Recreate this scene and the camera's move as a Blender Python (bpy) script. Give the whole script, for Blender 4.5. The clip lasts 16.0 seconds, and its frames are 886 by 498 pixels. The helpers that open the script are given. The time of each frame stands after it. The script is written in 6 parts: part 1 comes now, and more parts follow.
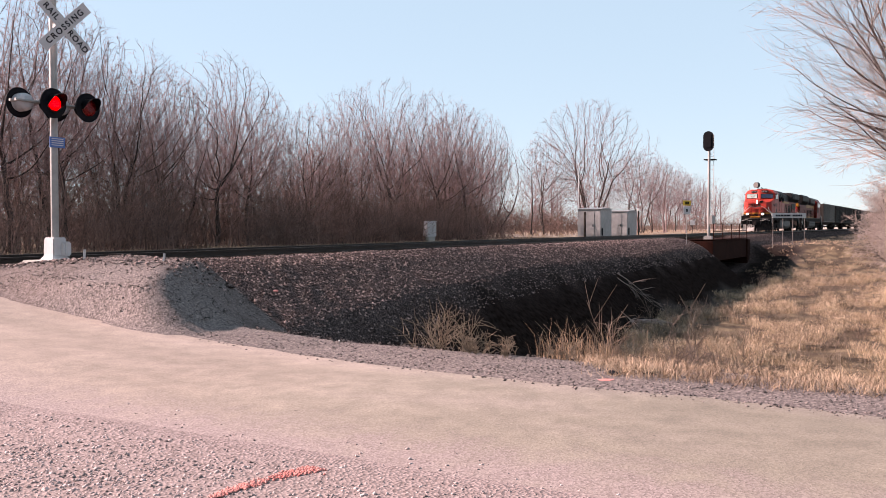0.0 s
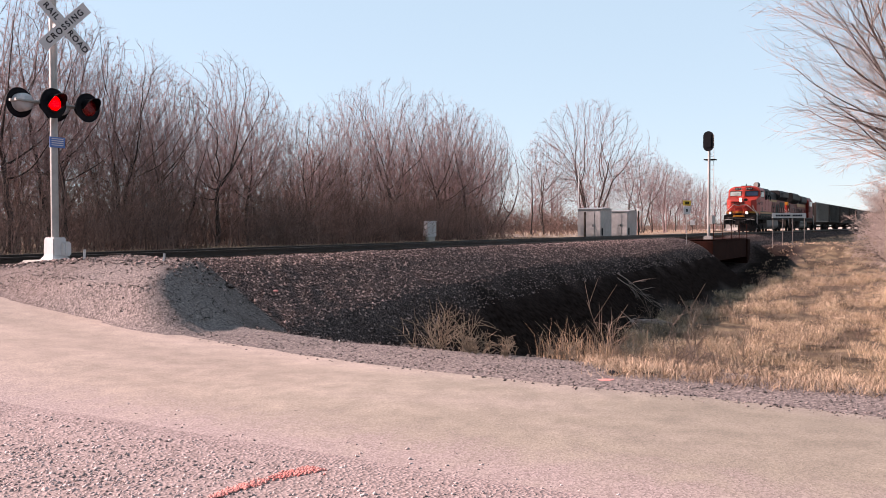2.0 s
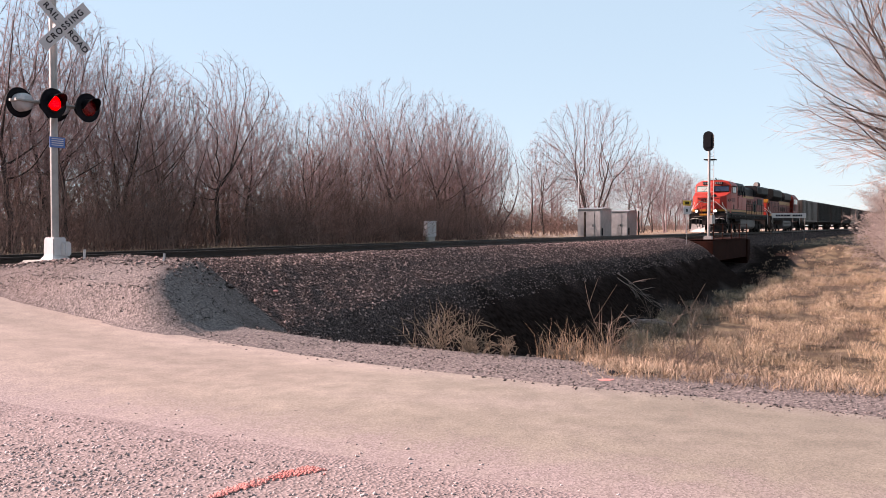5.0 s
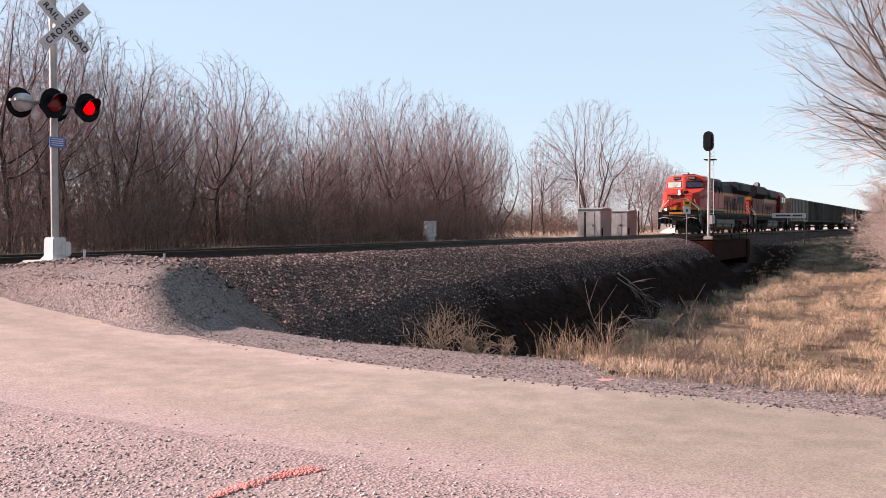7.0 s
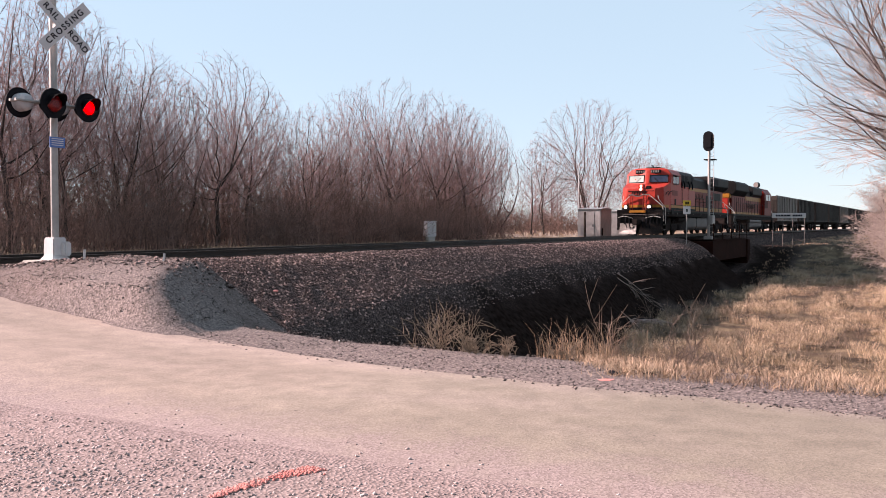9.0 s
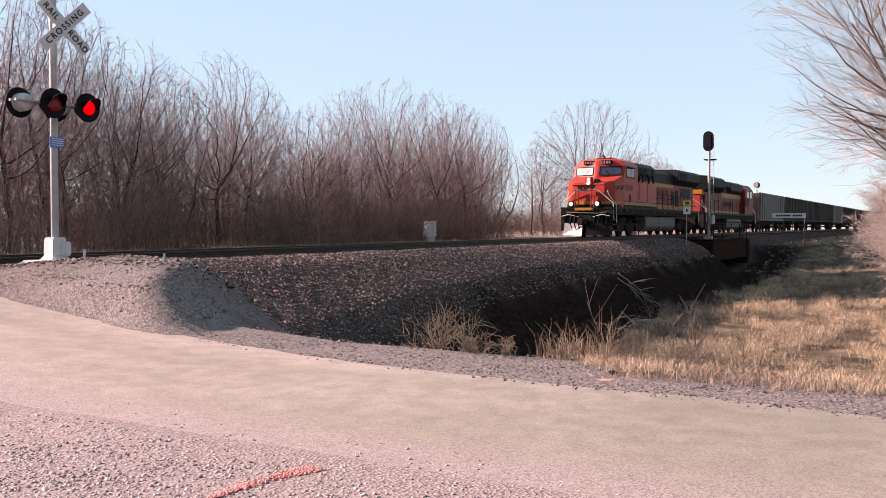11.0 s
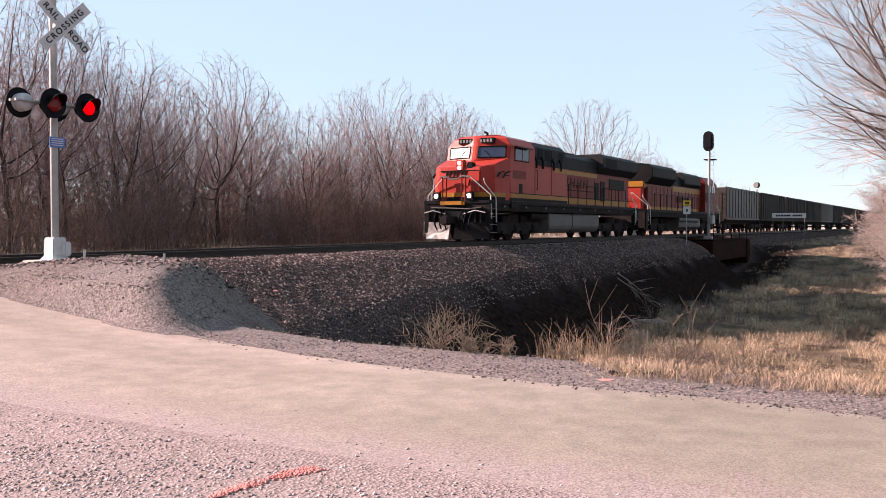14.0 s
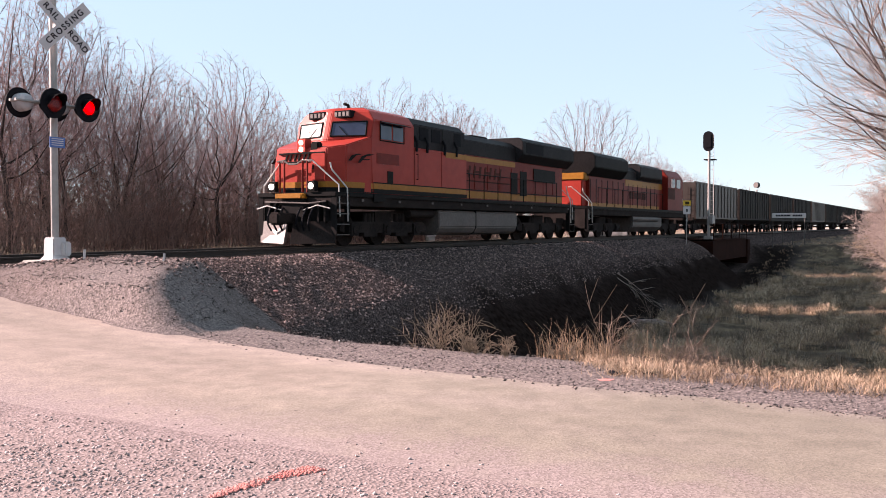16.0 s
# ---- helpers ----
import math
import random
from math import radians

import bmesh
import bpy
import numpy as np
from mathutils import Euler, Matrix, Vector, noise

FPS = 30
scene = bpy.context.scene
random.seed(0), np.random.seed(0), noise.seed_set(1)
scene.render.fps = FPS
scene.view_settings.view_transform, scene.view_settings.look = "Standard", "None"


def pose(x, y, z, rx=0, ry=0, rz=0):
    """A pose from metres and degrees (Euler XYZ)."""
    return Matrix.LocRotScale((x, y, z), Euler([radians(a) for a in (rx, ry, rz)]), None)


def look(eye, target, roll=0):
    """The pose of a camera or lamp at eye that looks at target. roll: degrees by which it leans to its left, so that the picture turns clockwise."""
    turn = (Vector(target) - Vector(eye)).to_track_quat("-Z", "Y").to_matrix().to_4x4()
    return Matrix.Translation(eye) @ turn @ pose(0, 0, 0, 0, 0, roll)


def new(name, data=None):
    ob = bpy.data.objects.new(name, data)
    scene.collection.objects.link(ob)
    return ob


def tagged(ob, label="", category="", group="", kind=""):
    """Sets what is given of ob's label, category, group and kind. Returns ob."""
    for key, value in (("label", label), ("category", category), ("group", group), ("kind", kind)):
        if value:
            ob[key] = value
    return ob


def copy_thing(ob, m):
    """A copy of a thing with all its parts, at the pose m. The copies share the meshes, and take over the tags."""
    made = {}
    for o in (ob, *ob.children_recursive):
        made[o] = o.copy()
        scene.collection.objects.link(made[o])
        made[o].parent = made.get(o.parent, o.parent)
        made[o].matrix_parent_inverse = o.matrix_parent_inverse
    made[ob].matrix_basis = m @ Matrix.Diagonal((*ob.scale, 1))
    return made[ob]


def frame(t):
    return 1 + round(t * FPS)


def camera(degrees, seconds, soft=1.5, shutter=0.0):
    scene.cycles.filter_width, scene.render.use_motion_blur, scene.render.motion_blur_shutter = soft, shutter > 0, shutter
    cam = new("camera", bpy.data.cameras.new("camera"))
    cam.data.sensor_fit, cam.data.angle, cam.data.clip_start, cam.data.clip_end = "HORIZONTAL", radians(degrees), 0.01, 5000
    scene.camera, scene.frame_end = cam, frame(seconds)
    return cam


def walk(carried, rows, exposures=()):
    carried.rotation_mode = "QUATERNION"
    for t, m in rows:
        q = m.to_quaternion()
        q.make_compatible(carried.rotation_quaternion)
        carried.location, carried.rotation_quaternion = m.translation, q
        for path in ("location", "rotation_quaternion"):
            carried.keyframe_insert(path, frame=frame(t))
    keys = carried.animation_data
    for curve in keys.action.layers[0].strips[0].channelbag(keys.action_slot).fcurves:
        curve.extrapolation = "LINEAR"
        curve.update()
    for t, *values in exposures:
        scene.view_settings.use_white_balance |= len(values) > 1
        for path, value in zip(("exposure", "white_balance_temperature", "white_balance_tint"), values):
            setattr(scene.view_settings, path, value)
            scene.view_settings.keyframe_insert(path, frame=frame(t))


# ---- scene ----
# World: x along the railway (away, towards the arriving train), y to the far side, z = 0 at rail top.
cam = camera(52.29, 16.0, soft=0.9)
EYE = Vector((-21.815, -18.123, 0.672))
WAY = Vector((0.8718 * math.cos(radians(1.496)), 0.4898 * math.cos(radians(1.496)), -math.sin(radians(1.496))))
POSE = look(EYE, EYE + WAY)
walk(cam, [(0.0, POSE), (16.0, POSE)], exposures=[(0.0, 1.70, 7450, 33), (9.0, 1.71, 7450, 33), (13.0, 1.77, 7450, 33), (16.0, 1.83, 7450, 33)])

# ---- light ----
SUN_AZ = Vector((-0.334, 0.942, 0)).normalized()
SUN_EL = radians(26.5)
world = bpy.data.worlds.new("sky")
scene.world = world
world.use_nodes = True
wn = world.node_tree
sky = wn.nodes.new("ShaderNodeTexSky")
sky.sky_type, sky.sun_disc = "NISHITA", False
sky.sun_elevation = SUN_EL
sky.sun_rotation = math.atan2(SUN_AZ.x, SUN_AZ.y)
sky.air_density, sky.dust_density, sky.ozone_density = 0.9, 0.1, 1.5
haze = wn.nodes.new("ShaderNodeMix")
haze.data_type = "RGBA"
haze.inputs[0].default_value = 0.76
haze.inputs[7].default_value = (2.36, 4.0, 4.78, 1)
wn.links.new(sky.outputs[0], haze.inputs[6])
wn.links.new(haze.outputs[2], wn.nodes["Background"].inputs[0])
wn.nodes["Background"].inputs[1].default_value = 0.066
sun = new("sun", bpy.data.lights.new("sun", "SUN"))
sun.data.energy, sun.data.angle, sun.data.color = 5.0, radians(0.5), (1.0, 0.90, 0.86)
SUN_DIR = (SUN_AZ * math.cos(SUN_EL) + Vector((0, 0, math.sin(SUN_EL)))).normalized()
sun.matrix_world = look(SUN_DIR * 200, (0, 0, 0))


# ---- materials ----
def material(name, dark, light, size=1.0, fine=0.05, rough=0.8, metal=0.0, bump=0.3, depth=0.01, spread=0.5, random_tint=0.0, shine=0.3):
    """Two-scale noise between two colours, with relief. size and fine in metres."""
    m = bpy.data.materials.new(name)
    m.use_nodes = True
    nt = m.node_tree
    b = nt.nodes["Principled BSDF"]
    co = nt.nodes.new("ShaderNodeTexCoord")
    n1, n2 = nt.nodes.new("ShaderNodeTexNoise"), nt.nodes.new("ShaderNodeTexNoise")
    n1.inputs["Scale"].default_value, n2.inputs["Scale"].default_value = 1 / size, 1 / fine
    n1.inputs["Detail"].default_value, n2.inputs["Detail"].default_value = 4, 3
    for n in (n1, n2):
        nt.links.new(co.outputs["Object"], n.inputs["Vector"])
    mix = nt.nodes.new("ShaderNodeMix")
    mix.inputs[0].default_value = spread
    nt.links.new(n1.outputs[0], mix.inputs[2])
    nt.links.new(n2.outputs[0], mix.inputs[3])
    ramp = nt.nodes.new("ShaderNodeValToRGB")
    ramp.color_ramp.elements[0].position, ramp.color_ramp.elements[1].position = 0.32, 0.68
    ramp.color_ramp.elements[0].color, ramp.color_ramp.elements[1].color = (*dark, 1), (*light, 1)
    nt.links.new(mix.outputs[0], ramp.inputs[0])
    col = ramp.outputs[0]
    if random_tint:
        geo = nt.nodes.new("ShaderNodeNewGeometry")
        hsv = nt.nodes.new("ShaderNodeHueSaturation")
        mp = nt.nodes.new("ShaderNodeMapRange")
        mp.inputs[3].default_value, mp.inputs[4].default_value = 1 - random_tint, 1 + random_tint
        nt.links.new(geo.outputs["Random Per Island"], mp.inputs[0])
        nt.links.new(mp.outputs[0], hsv.inputs["Value"])
        nt.links.new(col, hsv.inputs["Color"])
        col = hsv.outputs[0]
    nt.links.new(col, b.inputs["Base Color"])
    b.inputs["Roughness"].default_value, b.inputs["Metallic"].default_value = rough, metal
    b.inputs["Specular IOR Level"].default_value = shine
    if bump:
        bp = nt.nodes.new("ShaderNodeBump")
        bp.inputs["Strength"].default_value, bp.inputs["Distance"].default_value = bump, depth
        nt.links.new(n2.outputs[0], bp.inputs["Height"])
        nt.links.new(bp.outputs[0], b.inputs["Normal"])
    return m


def glow(name, colour, strength):
    m = bpy.data.materials.new(name)
    m.use_nodes = True
    b = m.node_tree.nodes["Principled BSDF"]
    b.inputs["Base Color"].default_value = (*colour, 1)
    b.inputs["Emission Color"].default_value = (*colour, 1)
    b.inputs["Emission Strength"].default_value = strength
    return m


def ground_material():
    """Dry grass soil, ballast and gravel, laid out by the ground's own attributes."""
    m = bpy.data.materials.new("ground")
    m.use_nodes = True
    nt = m.node_tree
    b = nt.nodes["Principled BSDF"]
    b.inputs["Roughness"].default_value = 0.95
    b.inputs["Specular IOR Level"].default_value = 0.2
    co = nt.nodes.new("ShaderNodeTexCoord")

    def noise_at(scale, detail=4):
        n = nt.nodes.new("ShaderNodeTexNoise")
        n.inputs["Scale"].default_value, n.inputs["Detail"].default_value = scale, detail
        nt.links.new(co.outputs["Object"], n.inputs["Vector"])
        return n.outputs[0]

    def ramp_of(src, *stops):
        r = nt.nodes.new("ShaderNodeValToRGB")
        while len(r.color_ramp.elements) < len(stops):
            r.color_ramp.elements.new(0.5)
        for e, (pos, c) in zip(r.color_ramp.elements, stops):
            e.position, e.color = pos, (*c, 1)
        nt.links.new(src, r.inputs[0])
        return r.outputs[0]

    def mixed(fac, a, c):
        mx = nt.nodes.new("ShaderNodeMix")
        mx.data_type = "RGBA"
        nt.links.new(fac, mx.inputs[0])
        nt.links.new(a, mx.inputs[6])
        nt.links.new(c, mx.inputs[7])
        return mx.outputs[2]

    vor = nt.nodes.new("ShaderNodeTexVoronoi")
    vor.inputs["Scale"].default_value = 42
    nt.links.new(co.outputs["Object"], vor.inputs["Vector"])
    soil = ramp_of(noise_at(0.9), (0.3, (0.0228, 0.0152, 0.01064)), (0.5, (0.0646, 0.04408, 0.02888)), (0.7, (0.1596, 0.1178, 0.07372)))
    stones = ramp_of(vor.outputs["Color"], (0.1, (0.0155, 0.01034, 0.009804)), (0.5, (0.03876, 0.02842, 0.02614)), (0.9, (0.155, 0.1163, 0.1085)))
    grains = nt.nodes.new("ShaderNodeMix")
    grains.inputs[0].default_value = 0.6
    nt.links.new(noise_at(30), grains.inputs[2])
    nt.links.new(vor.outputs["Color"], grains.inputs[3])
    gravel = ramp_of(grains.outputs[0], (0.2, (0.043, 0.035, 0.033)), (0.5, (0.122, 0.099, 0.093)), (0.85, (0.235, 0.193, 0.182)))
    at = []
    for name in ("ballast", "gravel", "shaded_slope", "lane", "near_gravel"):
        a = nt.nodes.new("ShaderNodeAttribute")
        a.attribute_name = name
        at.append(a.outputs["Fac"])
    # Dark earth of the lower slope, with its shade put into the colour.
    shaded_dirt = ramp_of(noise_at(5), (0.3, (0.006, 0.0043, 0.0038)), (0.7, (0.021, 0.015, 0.0133)))
    lane = ramp_of(noise_at(1.3), (0.3, (0.2508, 0.2052, 0.171)), (0.7, (0.3952, 0.3344, 0.2812)))
    # Lighter near gravel; the pad's grazing light is put into its darker colour.
    near_gravel = ramp_of(grains.outputs[0], (0.15, (0.1085, 0.08101, 0.07621)), (0.5, (0.2031, 0.1564, 0.1475)), (0.85, (0.2946, 0.2303, 0.2195)))
    c = mixed(at[1], mixed(at[2], mixed(at[0], soil, stones), shaded_dirt), gravel)
    c = mixed(at[4], mixed(at[3], c, lane), near_gravel)
    sheen = nt.nodes.new("ShaderNodeMapRange")
    sheen.inputs[3].default_value, sheen.inputs[4].default_value = 0.15, 0.0
    nt.links.new(at[0], sheen.inputs[0])
    nt.links.new(sheen.outputs[0], b.inputs["Specular IOR Level"])
    nt.links.new(c, b.inputs["Base Color"])
    bp = nt.nodes.new("ShaderNodeBump")
    bp.inputs["Strength"].default_value, bp.inputs["Distance"].default_value = 0.55, 0.015
    nt.links.new(vor.outputs["Distance"], bp.inputs["Height"])
    nt.links.new(bp.outputs[0], b.inputs["Normal"])
    return m


def road_material():
    """Chip seal: fine chips, worn wheel paths along the road, small dark flecks, hairline cracks."""
    m = bpy.data.materials.new("road_chip_seal")
    m.use_nodes = True
    nt = m.node_tree
    b = nt.nodes["Principled BSDF"]
    b.inputs["Roughness"].default_value = 0.85
    b.inputs["Specular IOR Level"].default_value = 0.25
    co = nt.nodes.new("ShaderNodeTexCoord")

    def tex(kind, scale, stretch=(1, 1, 1)):
        mp = nt.nodes.new("ShaderNodeMapping")
        mp.inputs["Scale"].default_value = stretch
        nt.links.new(co.outputs["Object"], mp.inputs[0])
        n = nt.nodes.new(kind)
        n.inputs["Scale"].default_value = scale
        nt.links.new(mp.outputs[0], n.inputs["Vector"])
        return n

    def ramp(src, *stops):
        r = nt.nodes.new("ShaderNodeValToRGB")
        while len(r.color_ramp.elements) < len(stops):
            r.color_ramp.elements.new(0.5)
        for e, (pos, c) in zip(r.color_ramp.elements, stops):
            e.position, e.color = pos, (*c, 1)
        nt.links.new(src, r.inputs[0])
        return r.outputs[0]

    def times(a, c):
        mx = nt.nodes.new("ShaderNodeMix")
        mx.data_type, mx.blend_type = "RGBA", "MULTIPLY"
        mx.inputs[0].default_value = 1
        nt.links.new(a, mx.inputs[6])
        nt.links.new(c, mx.inputs[7])
        return mx.outputs[2]

    broad = tex("ShaderNodeTexNoise", 0.55, (1.0, 0.35, 1))
    mid = tex("ShaderNodeTexNoise", 3.5)
    fine = tex("ShaderNodeTexVoronoi", 75)
    fleck = tex("ShaderNodeTexVoronoi", 1.6)
    grit = tex("ShaderNodeTexVoronoi", 9)
    c = ramp(broad.outputs[0], (0.3, (0.1822, 0.1533, 0.1259)), (0.55, (0.2364, 0.1985, 0.1657)), (0.75, (0.2791, 0.2272, 0.203)))
    c = times(c, ramp(mid.outputs[0], (0.3, (0.86, 0.86, 0.86)), (0.7, (1.1, 1.1, 1.1))))
    c = times(c, ramp(fine.outputs["Color"], (0.0, (0.74, 0.74, 0.74)), (1.0, (1.26, 1.26, 1.26))))
    c = times(c, ramp(fleck.outputs["Distance"], (0.018, (0.25, 0.22, 0.2)), (0.032, (1, 1, 1))))
    c = times(c, ramp(grit.outputs["Distance"], (0.05, (1.35, 1.33, 1.3)), (0.09, (1, 1, 1))))
    # paler and pinker near the crossing; darker and greyer further on; loose gravel along the near edge
    xyz = nt.nodes.new("ShaderNodeSeparateXYZ")
    nt.links.new(co.outputs["Object"], xyz.inputs[0])

    def along(src, lo, hi, shake):
        add = nt.nodes.new("ShaderNodeMath")
        add.operation = "MULTIPLY_ADD"
        add.inputs[1].default_value = shake
        nt.links.new(mid.outputs[0], add.inputs[0])
        nt.links.new(src, add.inputs[2])
        mr = nt.nodes.new("ShaderNodeMapRange")
        mr.interpolation_type = "SMOOTHSTEP"
        mr.inputs[1].default_value, mr.inputs[2].default_value = lo + shake / 2, hi + shake / 2
        nt.links.new(add.outputs[0], mr.inputs[0])
        return mr.outputs[0]

    road_tone = ramp(along(xyz.outputs["Y"], -17.0, -9.0, 1.5), (0.0, (0.72, 0.735, 0.70)), (0.45, (0.9, 0.9, 0.88)), (1.0, (1.09, 1.03, 1.04)))
    c = times(c, road_tone)
    loose = ramp(fine.outputs["Color"], (0.1, (0.1318, 0.1001, 0.09361)), (0.5, (0.2132, 0.1652, 0.1558)), (0.9, (0.2868, 0.2263, 0.2154)))
    spill = nt.nodes.new("ShaderNodeMix")
    spill.data_type = "RGBA"
    nt.links.new(along(xyz.outputs["X"], -15.5, -16.9, 1.2), spill.inputs[0])
    nt.links.new(c, spill.inputs[6])
    nt.links.new(loose, spill.inputs[7])
    c = spill.outputs[2]
    nt.links.new(c, b.inputs["Base Color"])
    bp = nt.nodes.new("ShaderNodeBump")
    bp.inputs["Strength"].default_value, bp.inputs["Distance"].default_value = 0.3, 0.004
    nt.links.new(fine.outputs["Distance"], bp.inputs["Height"])
    nt.links.new(bp.outputs[0], b.inputs["Normal"])
    return m


M_GROUND = ground_material()
M_ROAD = road_material()
M_STONE = material("ballast_stone", (0.034, 0.024, 0.022), (0.235, 0.176, 0.164), 0.12, 0.02, 0.8, bump=0.2, random_tint=0.9, shine=0.06)
M_PEBBLE = material("gravel_stone", (0.125, 0.096, 0.09), (0.37, 0.293, 0.28), 0.3, 0.02, 0.8, bump=0.2, random_tint=0.7)
# Greyer, darker stones; the darkening also offsets the sun's angle on the pad.
M_PAD = material("shoulder_gravel", (0.04, 0.031, 0.029), (0.165, 0.133, 0.125), 0.3, 0.02, 0.8, bump=0.2, random_tint=0.8)
M_BARK = material("bark", (0.0224, 0.016, 0.0144), (0.068, 0.0504, 0.0448), 0.3, 0.03, 0.9, bump=0.6)
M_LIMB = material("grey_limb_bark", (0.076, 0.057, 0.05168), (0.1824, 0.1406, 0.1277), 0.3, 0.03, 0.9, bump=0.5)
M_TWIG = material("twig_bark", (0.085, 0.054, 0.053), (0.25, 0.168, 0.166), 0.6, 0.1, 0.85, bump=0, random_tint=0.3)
# Pale bark: sunlight on twigs and branches is put into the colour.
M_PALE = material("sunlit_pale_bark", (0.185, 0.1443, 0.1273), (0.37, 0.296, 0.2664), 0.6, 0.05, 0.85, bump=0.2, random_tint=0.2)
M_BRUSH = material("brush", (0.06, 0.036, 0.03), (0.23, 0.144, 0.12), 0.8, 0.1, 0.9, bump=0, random_tint=0.45)
M_GRASS = material("dry_grass", (0.152, 0.0962, 0.0642), (0.456, 0.3268, 0.2262), 1.5, 0.1, 0.85, bump=0, random_tint=0.3)
M_STRAWGRASS = material("bright_straw", (0.304, 0.2119, 0.135), (0.532, 0.395, 0.2736), 0.8, 0.1, 0.85, bump=0, random_tint=0.25)
M_REED = material("orange_dry_grass", (0.148, 0.0925, 0.05772), (0.333, 0.2257, 0.148), 1.5, 0.1, 0.85, bump=0, random_tint=0.3)
M_STRAW = material("dead_stem", (0.0912, 0.0646, 0.0456), (0.1976, 0.152, 0.1102), 0.5, 0.05, 0.85, bump=0, random_tint=0.2)
M_WEED = material("dead_weed_stem", (0.065, 0.044, 0.034), (0.22, 0.158, 0.125), 0.7, 0.05, 0.9, bump=0, random_tint=0.4)
M_RAIL = material("rail_steel", (0.016, 0.0112, 0.0096), (0.04, 0.028, 0.0224), 0.5, 0.03, 0.6, metal=0.3, bump=0.2)
M_TIE = material("tie_wood", (0.016, 0.0128, 0.0112), (0.04, 0.032, 0.0272), 0.4, 0.02, 0.9, shine=0.03)
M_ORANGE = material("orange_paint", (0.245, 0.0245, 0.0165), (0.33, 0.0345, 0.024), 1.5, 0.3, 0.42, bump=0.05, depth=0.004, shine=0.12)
# Darker orange for hood sides: grime plus their shade put into the colour.
M_ORANGE2 = material("dark_shaded_orange_paint", (0.1064, 0.00912, 0.00608), (0.1748, 0.01672, 0.01064), 1.2, 0.2, 0.5, bump=0.05, depth=0.004, shine=0.12)
M_BLACK = material("black_paint", (0.006, 0.006, 0.006), (0.014, 0.013, 0.013), 1.0, 0.1, 0.5, bump=0.05, shine=0.03)
M_GRIME = material("grimy_iron", (0.009, 0.0075, 0.0075), (0.03, 0.024, 0.022), 0.5, 0.05, 0.75, bump=0.3, shine=0.03)
M_YELLOW = material("yellow_paint", (0.22, 0.088, 0.014), (0.31, 0.128, 0.02), 0.8, 0.1, 0.45, bump=0.05, shine=0.12)
M_SIGN_YELLOW = material("yellow_sign", (0.4884, 0.296, 0.0222), (0.5772, 0.37, 0.037), 0.4, 0.1, 0.5, bump=0)
M_GREYP = material("grey_roof_paint", (0.012, 0.0115, 0.012), (0.027, 0.025, 0.026), 1.0, 0.1, 0.5, bump=0.05, shine=0.03)
M_LETTER = material("faded_dark_lettering", (0.035, 0.011, 0.009), (0.075, 0.02, 0.014), 0.4, 0.05, 0.6, bump=0, shine=0.05)
M_TANK = material("dusty_tank", (0.0496, 0.0424, 0.0392), (0.096, 0.0832, 0.0768), 1.2, 0.1, 0.6, bump=0.1)
M_RAILING = material("pale_handrail", (0.32, 0.304, 0.288), (0.44, 0.424, 0.4), 0.5, 0.1, 0.45, bump=0)
M_PLOW = material("worn_plow_steel", (0.09, 0.081, 0.0765), (0.18, 0.1665, 0.1575), 0.4, 0.05, 0.5, metal=0.2, bump=0.1)
# Dark glass whose blue tint puts the sky's reflection into the colour.
M_WINDOW = material("sky_tinted_glass", (0.02, 0.03, 0.055), (0.035, 0.05, 0.085), 1.0, 0.5, 0.06, bump=0, shine=0.3)
# Pale glass: the bright reflection is put into the colour.
M_SHINE = material("pale_glare_glass", (0.144, 0.18, 0.171), (0.216, 0.252, 0.234), 1.0, 0.5, 0.3, bump=0, shine=0.08)
M_COAL_CAR = material("weathered_car_steel", (0.01584, 0.01368, 0.01296), (0.03024, 0.02664, 0.02448), 1.5, 0.1, 0.6, metal=0.1, bump=0.1, shine=0.03)
M_ALU = material("dull_aluminium", (0.0324, 0.0252, 0.02232), (0.05616, 0.04392, 0.03816), 1.2, 0.1, 0.5, metal=0.4, bump=0.05)
M_COAL = material("coal", (0.01, 0.01, 0.01), (0.03, 0.03, 0.03), 0.4, 0.08, 0.7, bump=0.8, depth=0.05)
M_SILVER = material("silver_paint", (0.216, 0.2016, 0.1944), (0.3024, 0.288, 0.2736), 0.6, 0.1, 0.5, metal=0.3, bump=0.05)
M_WHITE = material("white_paint", (0.3744, 0.3588, 0.3588), (0.468, 0.4524, 0.4524), 0.6, 0.1, 0.55, bump=0.03)
M_SIGN_BLACK = material("sign_black", (0.006, 0.006, 0.008), (0.012, 0.012, 0.014), 0.5, 0.1, 0.6, bump=0, shine=0.03)
M_BLUE = material("blue_sign", (0.0456, 0.1064, 0.2736), (0.0684, 0.1444, 0.342), 0.3, 0.1, 0.5, bump=0)
M_CABINET = material("dull_aluminium_sheet", (0.2, 0.2, 0.2), (0.29, 0.285, 0.28), 1.0, 0.2, 0.45, metal=0.35, bump=0.03)
M_RUST = material("rusty_girder", (0.0144, 0.0052, 0.004), (0.032, 0.0116, 0.008), 0.8, 0.08, 0.85, bump=0.3, shine=0.03)
M_CONCRETE = material("concrete", (0.266, 0.252, 0.231), (0.364, 0.35, 0.322), 0.8, 0.05, 0.9, bump=0.3)
M_SPRAY = material("red_spray_paint", (0.42, 0.115, 0.1), (0.47, 0.24, 0.21), 0.3, 0.03, 0.8, bump=0.2)
M_GATE = material("grey_hood", (0.272, 0.264, 0.272), (0.368, 0.36, 0.368), 0.4, 0.1, 0.5, bump=0)
G_HEAD = glow("headlight_glow", (1.0, 0.93, 0.82), 18)
